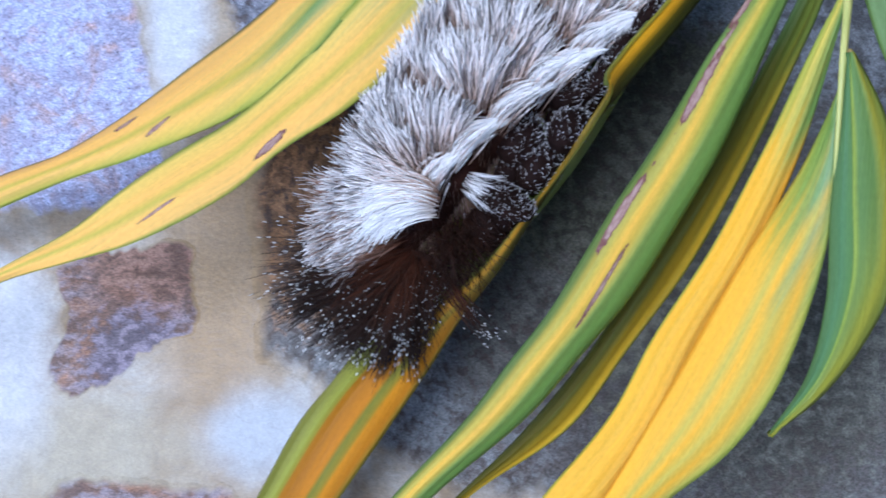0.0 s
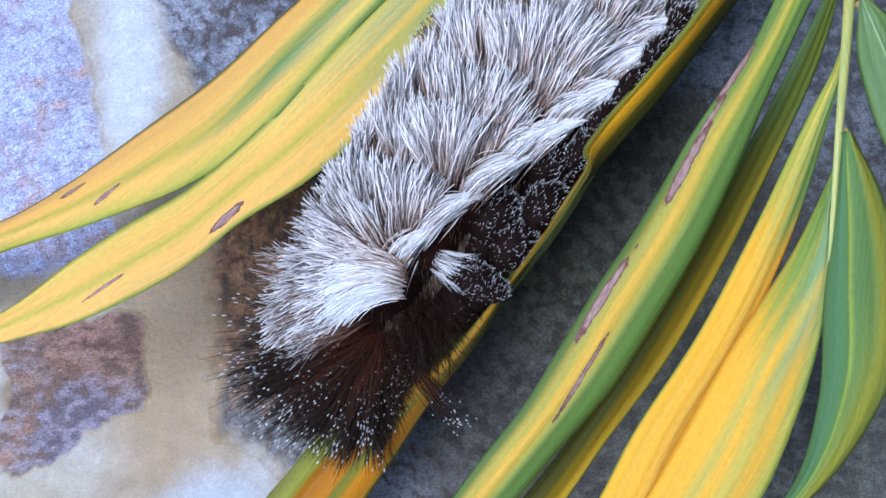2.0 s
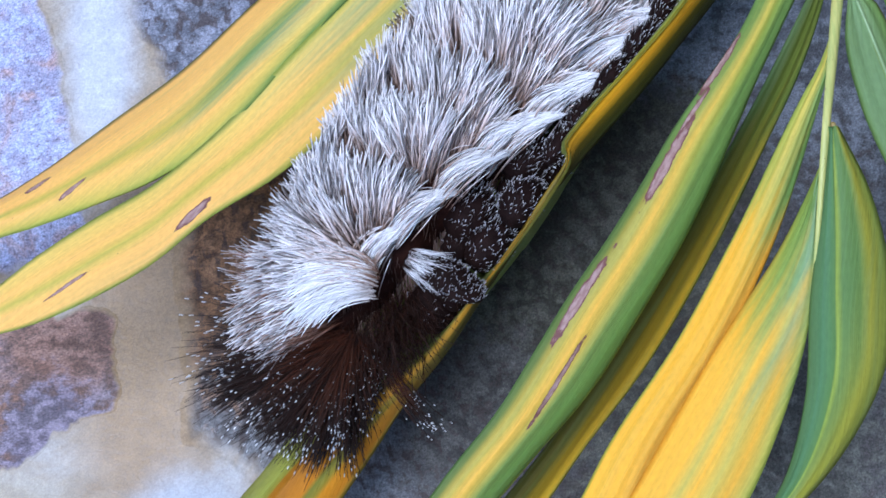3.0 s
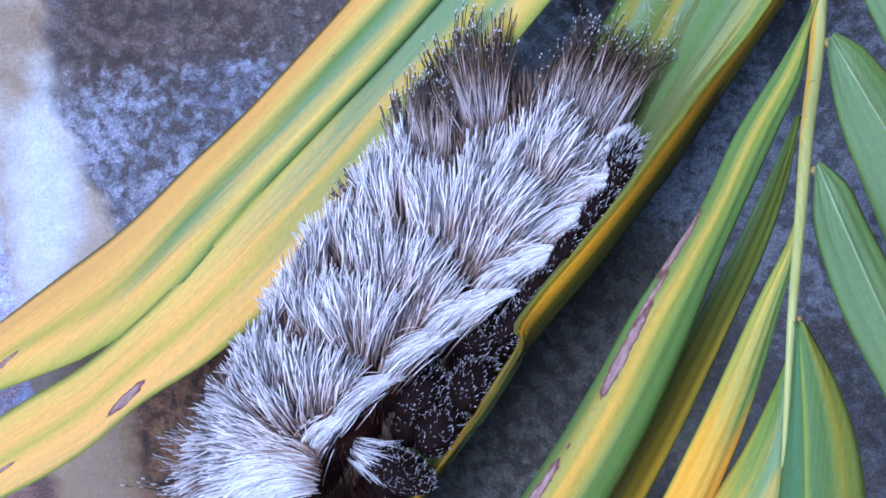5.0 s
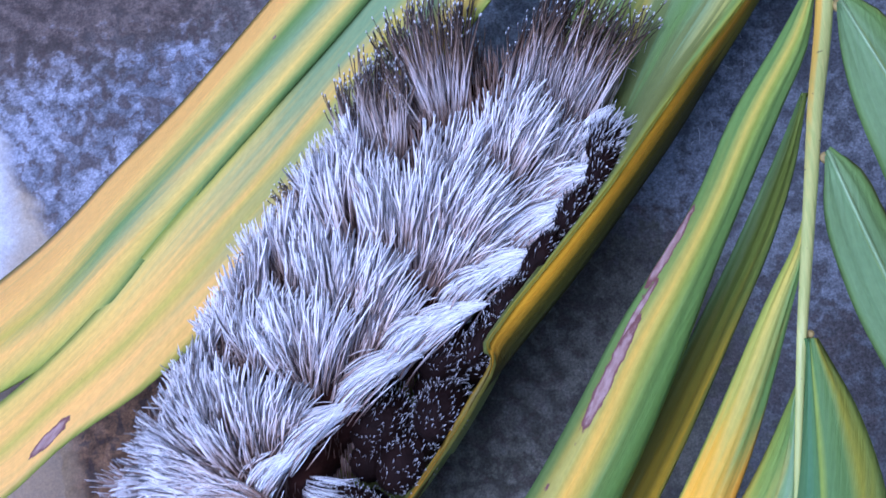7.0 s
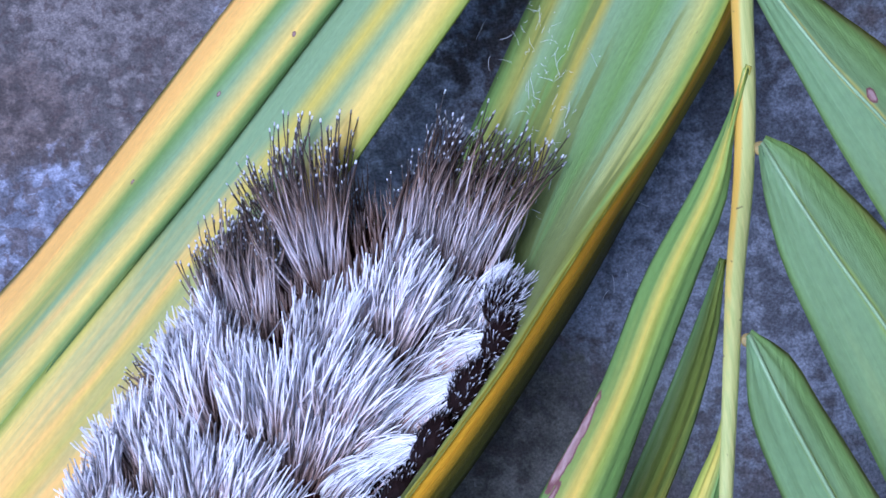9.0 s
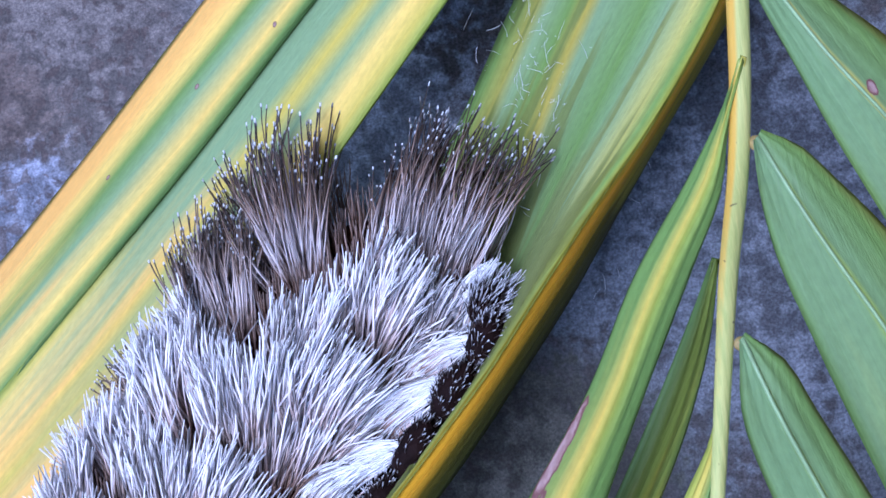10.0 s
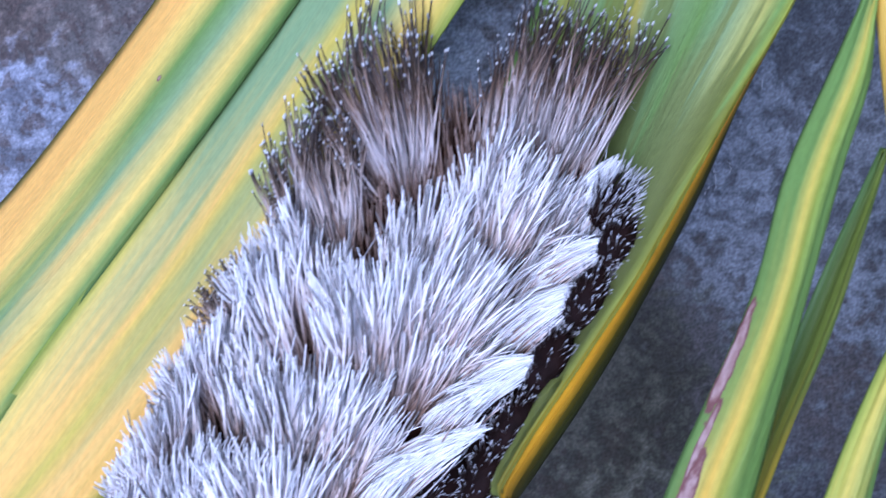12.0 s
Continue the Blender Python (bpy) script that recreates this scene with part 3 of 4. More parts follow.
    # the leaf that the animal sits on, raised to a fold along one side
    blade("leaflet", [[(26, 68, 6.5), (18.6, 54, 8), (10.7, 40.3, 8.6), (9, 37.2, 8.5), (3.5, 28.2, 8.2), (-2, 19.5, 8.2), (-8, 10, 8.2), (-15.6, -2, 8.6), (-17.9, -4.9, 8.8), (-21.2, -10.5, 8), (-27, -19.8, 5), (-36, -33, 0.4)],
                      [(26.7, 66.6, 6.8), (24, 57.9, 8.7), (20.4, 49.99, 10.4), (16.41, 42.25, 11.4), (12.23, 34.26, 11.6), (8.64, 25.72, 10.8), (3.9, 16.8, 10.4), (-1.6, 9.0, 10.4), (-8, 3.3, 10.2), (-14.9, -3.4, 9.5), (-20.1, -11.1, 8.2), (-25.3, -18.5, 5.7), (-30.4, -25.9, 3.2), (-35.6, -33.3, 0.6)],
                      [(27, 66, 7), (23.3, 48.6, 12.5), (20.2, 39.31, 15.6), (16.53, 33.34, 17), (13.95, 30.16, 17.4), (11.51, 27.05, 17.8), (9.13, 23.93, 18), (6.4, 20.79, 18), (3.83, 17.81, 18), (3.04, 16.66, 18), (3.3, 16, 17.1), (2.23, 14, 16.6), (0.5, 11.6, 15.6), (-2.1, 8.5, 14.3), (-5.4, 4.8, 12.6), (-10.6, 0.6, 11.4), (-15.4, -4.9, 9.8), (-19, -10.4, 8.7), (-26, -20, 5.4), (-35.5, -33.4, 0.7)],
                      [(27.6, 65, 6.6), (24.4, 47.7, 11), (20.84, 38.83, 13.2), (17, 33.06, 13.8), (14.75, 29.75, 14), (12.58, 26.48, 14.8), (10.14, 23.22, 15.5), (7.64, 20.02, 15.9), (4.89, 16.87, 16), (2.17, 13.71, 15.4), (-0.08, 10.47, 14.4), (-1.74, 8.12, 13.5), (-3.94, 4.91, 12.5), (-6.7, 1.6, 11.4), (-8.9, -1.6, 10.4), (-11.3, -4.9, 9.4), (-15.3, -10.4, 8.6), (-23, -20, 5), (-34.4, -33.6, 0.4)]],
          # shade of fur and outer flank is worked into tip and end colours
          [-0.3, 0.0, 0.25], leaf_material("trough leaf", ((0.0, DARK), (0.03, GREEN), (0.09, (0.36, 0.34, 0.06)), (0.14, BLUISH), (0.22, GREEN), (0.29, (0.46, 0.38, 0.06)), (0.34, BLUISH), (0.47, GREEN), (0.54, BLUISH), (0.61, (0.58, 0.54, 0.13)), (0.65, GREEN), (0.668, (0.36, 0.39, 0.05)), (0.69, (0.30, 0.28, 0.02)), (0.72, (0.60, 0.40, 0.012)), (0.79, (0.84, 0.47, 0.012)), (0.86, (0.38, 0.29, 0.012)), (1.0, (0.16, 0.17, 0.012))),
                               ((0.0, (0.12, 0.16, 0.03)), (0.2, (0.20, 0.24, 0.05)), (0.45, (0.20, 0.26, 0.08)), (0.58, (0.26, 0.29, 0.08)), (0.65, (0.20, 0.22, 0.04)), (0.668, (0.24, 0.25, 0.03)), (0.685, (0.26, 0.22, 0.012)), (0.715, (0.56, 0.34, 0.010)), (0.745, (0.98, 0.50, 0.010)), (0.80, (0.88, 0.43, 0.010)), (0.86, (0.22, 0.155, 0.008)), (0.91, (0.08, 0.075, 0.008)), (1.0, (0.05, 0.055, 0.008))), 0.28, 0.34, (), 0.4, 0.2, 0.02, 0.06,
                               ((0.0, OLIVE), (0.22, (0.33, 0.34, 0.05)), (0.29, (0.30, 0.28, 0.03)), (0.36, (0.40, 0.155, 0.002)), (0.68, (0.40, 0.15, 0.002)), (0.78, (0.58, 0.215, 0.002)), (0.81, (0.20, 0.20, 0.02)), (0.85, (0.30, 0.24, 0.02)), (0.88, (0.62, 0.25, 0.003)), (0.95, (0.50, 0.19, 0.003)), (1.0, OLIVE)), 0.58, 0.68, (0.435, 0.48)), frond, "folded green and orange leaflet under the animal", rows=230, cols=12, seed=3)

    # leaflets on the inner side of the stalk
    blade("leaflet", [[(20, 35.4, 17.2), (19.4, 33.8, 17.2), (17.75, 31, 17.3), (15.06, 26.91, 18), (12.94, 22.7, 19.2), (10.62, 19.2, 20), (9.2, 17.09, 20.3), (7.36, 13.88, 20.8), (5.4, 10.68, 21), (3.24, 7.48, 21.2), (1.34, 4.39, 21.2), (-0.59, 1.31, 21), (-3.13, -1.82, 20.6), (-5.02, -4.31, 20.2), (-10.4, -9.9, 18.6), (-20, -21.6, 10), (-30, -36, 0.5)],
                      [(20.1, 34.8, 17.4), (19.3, 32.6, 17.7), (18.9, 30.2, 17.7), (17.41, 27.01, 18), (15.44, 23.01, 18.8), (13.64, 19.24, 19.4), (12.04, 15.63, 19.8), (9.86, 11.1, 20), (7.08, 6.4, 20), (4.4, 2.3, 19.8), (1.47, -1.1, 19.6), (-1.27, -4.28, 19.2), (-7.87, -9.9, 18), (-18, -22.1, 9.5), (-29.6, -36.2, 0.5)]],
          [0.7], leaf_material("spotted leaflet", ((0.0, DARK), (0.05, GREEN), (0.25, GREEN), (0.42, STRAW), (0.58, LIME), (0.75, GREEN), (1.0, GREEN)),
                               ((0.0, DARK), (0.10, (0.15, 0.20, 0.035)), (0.19, (0.46, 0.36, 0.05)), (0.27, STRAW), (0.40, (0.84, 0.50, 0.06)), (0.56, STRAW), (0.66, (0.24, 0.35, 0.08)), (0.80, (0.17, 0.29, 0.055)), (0.97, (0.14, 0.25, 0.045)), (1.0, LIME)), 0.10, 0.34,
                               ((0.25, 17.2, 0.22, 2.3), (0.50, 20.4, 0.13, 1.8), (0.72, 23.4, 0.30, 2.7), (0.60, 32.6, 0.25, 2.9), (1.95, 36.8, 0.15, 2.7))), frond, "green and yellow leaflet with purple lesions", cols=18, seed=4)
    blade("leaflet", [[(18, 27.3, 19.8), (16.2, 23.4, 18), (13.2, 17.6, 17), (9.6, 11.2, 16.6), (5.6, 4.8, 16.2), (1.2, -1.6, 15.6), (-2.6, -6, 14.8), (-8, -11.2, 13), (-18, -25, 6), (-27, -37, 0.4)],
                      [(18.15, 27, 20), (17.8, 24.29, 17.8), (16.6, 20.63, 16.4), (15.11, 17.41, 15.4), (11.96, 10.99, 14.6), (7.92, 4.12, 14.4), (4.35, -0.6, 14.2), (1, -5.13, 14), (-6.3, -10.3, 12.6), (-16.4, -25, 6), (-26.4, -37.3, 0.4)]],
          # shade from the leaflet above is put into the dark inner colours
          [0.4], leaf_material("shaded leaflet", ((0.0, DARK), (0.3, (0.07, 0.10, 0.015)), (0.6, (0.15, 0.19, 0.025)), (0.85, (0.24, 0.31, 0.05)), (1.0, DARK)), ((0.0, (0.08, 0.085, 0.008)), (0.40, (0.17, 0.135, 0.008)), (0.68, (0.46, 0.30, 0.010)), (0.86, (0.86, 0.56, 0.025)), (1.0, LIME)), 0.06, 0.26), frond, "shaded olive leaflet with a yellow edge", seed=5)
    blade("leaflet", [[(17.44, 21.61, 21.8), (17.08, 20.41, 20.8), (16.15, 18.69, 20.4), (12.47, 11.2, 19.4), (9.51, 5.7, 18.8), (5.38, -0.61, 18), (3.4, -4.29, 17.6), (-1.22, -9.9, 16.8), (-10, -22, 9), (-19, -34, 0.5)],
                      [(17.6, 20.8, 22), (16.88, 17.82, 20.6), (14.69, 10.89, 19.4), (11.9, 4.91, 18.8), (8.49, -0.82, 18.3), (6.87, -4.31, 18), (3.27, -9.9, 17), (-6.5, -22.2, 9.2), (-18, -34.4, 0.6)]],
          [0.55], leaf_material("yellow leaflet", ((0.0, LIME), (0.3, STRAW), (0.7, GREEN), (1.0, GREEN)), ((0.0, LIME), (0.08, YELLOW), (0.5, YELLOW), (0.8, (0.74, 0.40, 0.04)), (0.95, ORANGE), (1.0, OLIVE)), 0.06, 0.22, (), 0.35, greening=0.18), frond, "bright yellow leaflet", cols=18, seed=6)
    blade("leaflet", [[(17, 15.4, 22.9), (16.3, 13.4, 21), (15, 10.6, 19.7), (11.35, 4.95, 19.4), (8.1, -0.6, 18.95), (6.05, -4.1, 18.7), (2.7, -9.7, 17.6), (-4.5, -21, 9.6), (-12, -33, 0.5)],
                      [(16.9, 14.6, 22.9), (16.5, 13.2, 22.2), (16.45, 10, 21.2), (16.1, 6, 20.4), (14.5, 0.5, 19.8), (12.3, -4.2, 19.4), (10.1, -7, 18.6), (6.4, -10, 17.4), (-2.4, -21.4, 9.6), (-11.4, -33.4, 0.5)]],
          [0.5], leaf_material("yellow green leaflet", ((0.0, LIME), (0.4, GREEN), (0.7, BLUISH), (1.0, GREEN)), ((0.0, ORANGE), (0.06, YELLOW), (0.28, YELLOW), (0.40, STRAW), (0.50, YELLOW), (0.64, STRAW), (0.78, (0.80, 0.44, 0.03)), (0.90, STRAW), (1.0, LIME)), 0.05, 0.24, (), 0.35, greening=0.14), frond, "yellow leaflet with a green edge", cols=18, seed=7)

    # leaflets on the outer side of the stalk
    TEAL = (0.195, 0.300, 0.115)
    green_a = leaf_material("green leaflet", ((0.0, GREEN), (0.08, TEAL), (0.45, TEAL), (0.5, LIME), (0.55, TEAL), (0.9, GREEN), (1.0, OLIVE)), ((0.0, GREEN), (0.08, TEAL), (0.22, (0.34, 0.40, 0.10)), (0.42, GREEN), (0.5, LIME), (0.56, GREEN), (0.72, (0.42, 0.44, 0.09)), (0.86, TEAL), (1.0, OLIVE)), 0.12, 0.42, (), 0.3)
    green_b = leaf_material("spotted green leaflet", ((0.0, GREEN), (0.08, TEAL), (0.46, TEAL), (0.5, STRAW), (0.54, TEAL), (0.9, GREEN), (1.0, OLIVE)), ((0.0, GREEN), (0.1, TEAL), (0.26, (0.36, 0.42, 0.10)), (0.4, TEAL), (0.5, STRAW), (0.6, TEAL), (0.76, (0.36, 0.42, 0.10)), (0.9, GREEN), (1.0, OLIVE)), 0.15, 0.5, ((2.3, 8.5, 0.24, 0.34),), 0.3)
    blade("leaflet", [[(16.9, 16.1, 23.7), (16.3, 10.5, 22.5), (16, 7.4, 21.6), (15.8, 1.8, 20), (14.7, -2.7, 18.2), (12.7, -5.9, 17)],
                      [(16.95, 16.1, 23.8), (17.1, 12, 23.3), (17.2, 8, 22.5), (17.2, 2.8, 21), (15.5, -2.6, 18.9), (12.72, -6, 17.05)],
                      [(17.3, 16.1, 23.7), (18.9, 12.9, 23.1), (20.2, 7.3, 21.6), (20, 4, 20.9), (18.2, -0.4, 19.3), (15.6, -3.8, 18), (12.75, -6.1, 17)]],
          [0.1, 0.25], leaf_material("end leaflet", ((0.0, DARK), (0.25, (0.10, 0.21, 0.08)), (0.46, (0.11, 0.21, 0.05)), (0.5, LIME), (0.55, (0.13, 0.23, 0.06)), (0.70, (0.15, 0.25, 0.06)), (0.80, (0.33, 0.31, 0.03)), (1.0, (0.18, 0.24, 0.04))), ((0.0, DARK), (0.25, (0.10, 0.21, 0.08)), (0.46, (0.11, 0.21, 0.05)), (0.5, LIME), (0.55, (0.20, 0.26, 0.045)), (0.75, (0.37, 0.36, 0.035)), (1.0, (0.25, 0.27, 0.035))), 0.3, 0.8, (), 0.3), frond, "curved green end leaflet", rows=60, cols=9, seed=8)
    for rails, mat_, seed in (
        ([[(18.5, 24.0, 21.8), (18.4, 21.6, 21), (19.3, 18.4, 19.9), (22.6, 11.4, 18.4), (26.5, 3, 14), (31, -8, 6), (34, -16, 0.5)],
          [(18.55, 24.2, 22.1), (19.2, 22.3, 22.2), (21.0, 18.3, 21), (24.2, 11.6, 19.2), (28.4, 3, 14.6), (32, -8, 6.2), (34.2, -16, 0.6)],
          [(18.7, 24.4, 21.9), (19.8, 23.6, 21.9), (21.1, 21.4, 21.1), (22.9, 18.1, 20), (26.2, 12, 18), (30.2, 4, 13.6), (33.4, -7.6, 5.8), (34.4, -16, 0.5)]], green_a, 9),
        ([[(20.1, 31.6, 18.4), (20.1, 30.4, 18.2), (20.5, 27.6, 17.9), (21.7, 24.0, 17.5), (23.6, 18.9, 17), (28, 9, 13), (33, -2, 6), (37, -11, 0.5)],
          [(20.2, 31.8, 18.7), (21.2, 29.5, 19.1), (22.6, 26.9, 18.9), (24.2, 24.2, 18.5), (27, 18.6, 17.2), (30.6, 9.4, 13.6), (34.6, -1.8, 6.2), (37.2, -11, 0.6)],
          [(20.4, 32.1, 18.6), (21.6, 31.5, 18.7), (23.0, 30.1, 18.3), (24.8, 28.0, 17.9), (29.4, 19.4, 15.8), (33, 10, 12.6), (36.2, -1.4, 5.8), (37.4, -11, 0.5)]], green_a, 10),
        ([[(20.3, 40, 16.4), (21.0, 37.4, 17.2), (21.9, 35.0, 17.6), (23.2, 32.0, 17.4), (25.0, 28.4, 16.9), (30, 19.5, 13), (36, 9, 6), (41, 0, 0.5)],
          [(20.5, 40.2, 16.8), (21.7, 37.2, 18.4), (23.2, 34.7, 18.6), (25.1, 32.3, 18.2), (28, 28.4, 17), (32.6, 20, 13.4), (37.8, 9.4, 6.2), (41.2, 0, 0.6)],
          [(20.7, 40.4, 16.6), (22.4, 38.6, 17.4), (24.0, 37.0, 17.6), (25.6, 35.6, 17.4), (30.4, 29, 15.6), (35, 20.6, 12.4), (39.4, 9.8, 5.8), (41.4, 0, 0.5)]], green_b, 11),
        ([[(22, 48, 13.6), (24, 45, 14), (27, 40.6, 14), (33, 32, 11), (43, 18, 0.5)],
          [(22.2, 48.2, 13.9), (25, 45.6, 15), (28.6, 41, 15), (35, 32.4, 11.4), (43.2, 18, 0.6)],
          [(22.3, 48.5, 13.7), (26, 46.4, 14), (30.2, 42, 13.8), (37, 33, 10.6), (43.4, 18, 0.5)]], green_b, 12)):
        leaf = blade("leaflet", rails, [0.15, 0.15], mat_, frond, "blue-green leaflet with a pale midrib", rows=60, cols=10, seed=seed)
        tube("midrib", [(x, y, z + 0.10) for x, y, z in rails[1]], [0.08, 0.07, 0.05, 0.03], rib, leaf, "pale midrib", 40, 8)
    return frond


# ---- the caterpillar ----
A0, AX, RT = np.array((-9.1, 7.5)), np.array((0.5955, 0.8034)), np.array((0.8034, -0.5955))


def at(a, p, z):
    """Place from the length along the body, the offset to its right side and the height."""
    a, p, z = np.broadcast_arrays(np.asarray(a, float), p, z)
    return np.concatenate([A0 + a[..., None] * AX + p[..., None] * RT, z[..., None]], -1)


def toward(theta, rise):
    """Way from the angle to the body's axis (degrees, to its left) and the rise over the level (degrees)."""
    th, e = np.radians(theta), np.radians(rise)
    flat = np.cos(th)[..., None] * AX - np.sin(th)[..., None] * RT
    return np.concatenate([flat * np.cos(e)[..., None], np.sin(e)[..., None]], -1)


CORE_A = (-5.2, -3.5, -1, 3, 8, 14, 20, 24, 26.6, 28.6)
CORE_W = (0.6, 2.4, 3.4, 4.0, 4.4, 4.6, 4.6, 4.2, 3.2, 0.8)
CORE_H = (0.5, 1.7, 2.8, 3.8, 4.2, 3.9, 3.2, 2.7, 2.0, 0.7)
CORE_P = (-3.0, -3.0, -3.0, -3.0, -3.0, -2.7, -1.8, -1.0, -0.2, 0.3)
CORE_Z = (10.6, 11.2, 11.8, 12.5, 12.7, 12.6, 12.2, 11.8, 11.4, 11.2)


def core(a, phi):
    """Point of the body's skin; phi in degrees from the top, to its right."""
    a, phi = np.broadcast_arrays(np.asarray(a, float), np.asarray(phi, float))
    w, h, p, z = (np.interp(a, CORE_A, q) for q in (CORE_W, CORE_H, CORE_P, CORE_Z))
    ripple = 1 + 0.045 * np.cos(2 * np.pi * (a - 1.2) / 3.5)
    return at(a, p + w * ripple * np.sin(np.radians(phi)), z + h * ripple * np.cos(np.radians(phi)))


def skin_top(a, p):
    """Height of the skin over the plan."""
    w, h, c, z = (np.interp(a, CORE_A, q) for q in (CORE_W, CORE_H, CORE_P, CORE_Z))
    return z + h * np.sqrt(np.clip(1 - ((p - c) / w) ** 2, 0.0, 1.0))


def comb(roots, th0, th1, e0, e1, lengths, rings=8):
    """Curved hairs that turn from one heading and rise to another on their way."""
    t = (np.arange(rings - 1) + 0.5) / (rings - 1)
    th = th0[:, None] + (th1 - th0)[:, None] * t
    e = e0[:, None] + (e1 - e0)[:, None] * t
    step = toward(th, e) * (lengths / (rings - 1))[:, None, None]
    return np.concatenate([roots[:, None], roots[:, None] + np.cumsum(step, 1)], 1)


def lockwise(rng, guides, each, spread=0.2, gather=0.5, frizz=0.05, vary=0.16):
    """Hairs round guide curves: apart at the root, gathered towards the tip, of uneven length."""
    N, R = guides.shape[:2]
    c = np.repeat(guides, each, 0)
    t = np.linspace(0, 1, R)[None, :, None]
    off = rng.normal(0, spread, (N * each, 1, 3)) * np.array([1, 1, 0.5])
    c = c + off * (1 - gather * t**1.3) + rng.normal(0, frizz, (N * each, 1, 3)) * np.sin(np.pi * 1.4 * t) * 2 + rng.normal(0, frizz, (N * each, 1, 3)) * t**2 * 5
    keep = np.clip(1 - np.abs(rng.normal(0, vary, N * each)), 0.45, 1)[:, None, None]
    return c[:, :1] + (c - c[:, :1]) * keep


def tuck(c):
    """Fur of the far flank stands up instead of lying out over the leaf."""
    rel = c[..., :2] - A0
    a, p = rel @ AX, rel @ RT
    edge = np.interp(a, [-6, -2, 2, 8, 14, 20, 24], [-4.0, -5.2, -6.2, -6.6, -6.8, -7.0, -8.0])
    over = np.clip(edge - p, 0, None)
    return at(a, p + 0.36 * over, c[..., 2] + 0.5 * over)


HOLLOWS = ((25.8, -2.2), (23.2, -3.9), (19.3, -5.5), (16.1, -4.5), (12.15, -6.1), (8.0, -6.7), (20.3, 0.0))
WHORL = (2.4, -0.1)


def caterpillar():
    bug = tagged(new("caterpillar"), "grey furry caterpillar with dark brown ends, on a palm leaflet", "caterpillar")
    bug.empty_display_size = 0.01
    rng = np.random.default_rng(3)
    skin = plain_material("dark brown skin", (0.011, 0.005, 0.004), 0.75, 0.5, 1.2, 0.08)
    fur = hair_material("grey fur", ((0.0, (0.12, 0.058, 0.035)), (0.22, (0.33, 0.215, 0.155)), (0.44, (0.63, 0.505, 0.445)), (0.66, (0.83, 0.765, 0.745)), (1.0, (0.96, 0.95, 0.96))), 0.78, 0.42, 0.45, 0.12)
    white = hair_material("white fringe", ((0.0, (0.45, 0.38, 0.34)), (0.25, (0.90, 0.89, 0.89)), (1.0, (0.96, 0.96, 0.97))), 0.25, 0.45, 0.45, 0.1)
    brown = hair_material("brown tufts", ((0.0, (0.20, 0.085, 0.05)), (0.12, (0.62, 0.48, 0.41)), (0.34, (0.86, 0.79, 0.77)), (0.52, (0.72, 0.61, 0.56)), (0.65, (0.38, 0.25, 0.175)), (0.80, (0.135, 0.085, 0.055)), (0.94, (0.055, 0.042, 0.038)), (0.968, (0.05, 0.04, 0.04)), (0.976, (0.75, 0.74, 0.76)), (1.0, (0.9, 0.9, 0.92))), 0.65, 0.38, 0.5, 0.3)
    tan = hair_material("tan tufts", ((0.0, (0.16, 0.075, 0.04)), (0.2, (0.58, 0.45, 0.37)), (0.50, (0.84, 0.76, 0.73)), (0.70, (0.60, 0.47, 0.39)), (0.84, (0.22, 0.145, 0.095)), (0.95, (0.08, 0.06, 0.05)), (0.968, (0.06, 0.05, 0.05)), (0.976, (0.75, 0.74, 0.76)), (1.0, (0.9, 0.9, 0.92))), 0.65, 0.38, 0.5, 0.25)
    russet = hair_material("russet front hair", ((0.0, (0.10, 0.035, 0.018)), (0.4, (0.24, 0.10, 0.055)), (0.75, (0.42, 0.27, 0.20)), (0.9, (0.75, 0.68, 0.65)), (1.0, (0.9, 0.9, 0.92))), 0.6, 0.42, 0.4, 0.15)
    dusky = hair_material("dark head fur", ((0.0, (0.07, 0.018, 0.008)), (0.4, (0.085, 0.026, 0.011)), (0.75, (0.034, 0.016, 0.011)), (0.965, (0.022, 0.018, 0.018)), (0.975, (0.75, 0.75, 0.75)), (1.0, (0.85, 0.85, 0.85))), 0.4, 0.5, 0.15, 0.2)
    sooty = hair_material("dark short hair", ((0.0, (0.035, 0.010, 0.005)), (0.5, (0.03, 0.010, 0.006)), (1.0, (0.014, 0.009, 0.008))), 0.4, 0.5, 0.15, 0.1)
    frost = hair_material("white tipped spines", ((0.0, (0.04, 0.02, 0.015)), (0.60, (0.03, 0.022, 0.02)), (0.71, (0.70, 0.69, 0.70)), (1.0, (0.9, 0.9, 0.92))), 0.3)

    # body
    aa, ph = np.linspace(-5.2, 28.6, 90), np.linspace(0, 360, 41)[:-1]
    v = core(aa[:, None], ph[None])
    n = len(ph)
    f = [(i * n + j, (i + 1) * n + j, (i + 1) * n + (j + 1) % n, i * n + (j + 1) % n) for i in range(len(aa) - 1) for j in range(n)]
    f += [tuple(range(n)), tuple(range((len(aa) - 1) * n, len(aa) * n))[::-1]]
    part("body", made("body", v.reshape(-1, 3), f), plain_material("red brown skin", (0.032, 0.012, 0.008), 0.75, 0.5, 1.2, 0.08), bug, "dark brown segmented body")

    def tones(count, dark=0.21, level=0.85):
        return np.where(rng.random(count) < dark, rng.uniform(0.0, 0.3, count), np.clip(level + rng.normal(0, 0.13, count), 0, 1))

    # combed pelt of the back: locks that part round the hollows and radiate from the whorl behind the head
    G = 4300
    a, p = rng.uniform(-4.2, 25.5, G), rng.uniform(-8.3, 2.6, G)
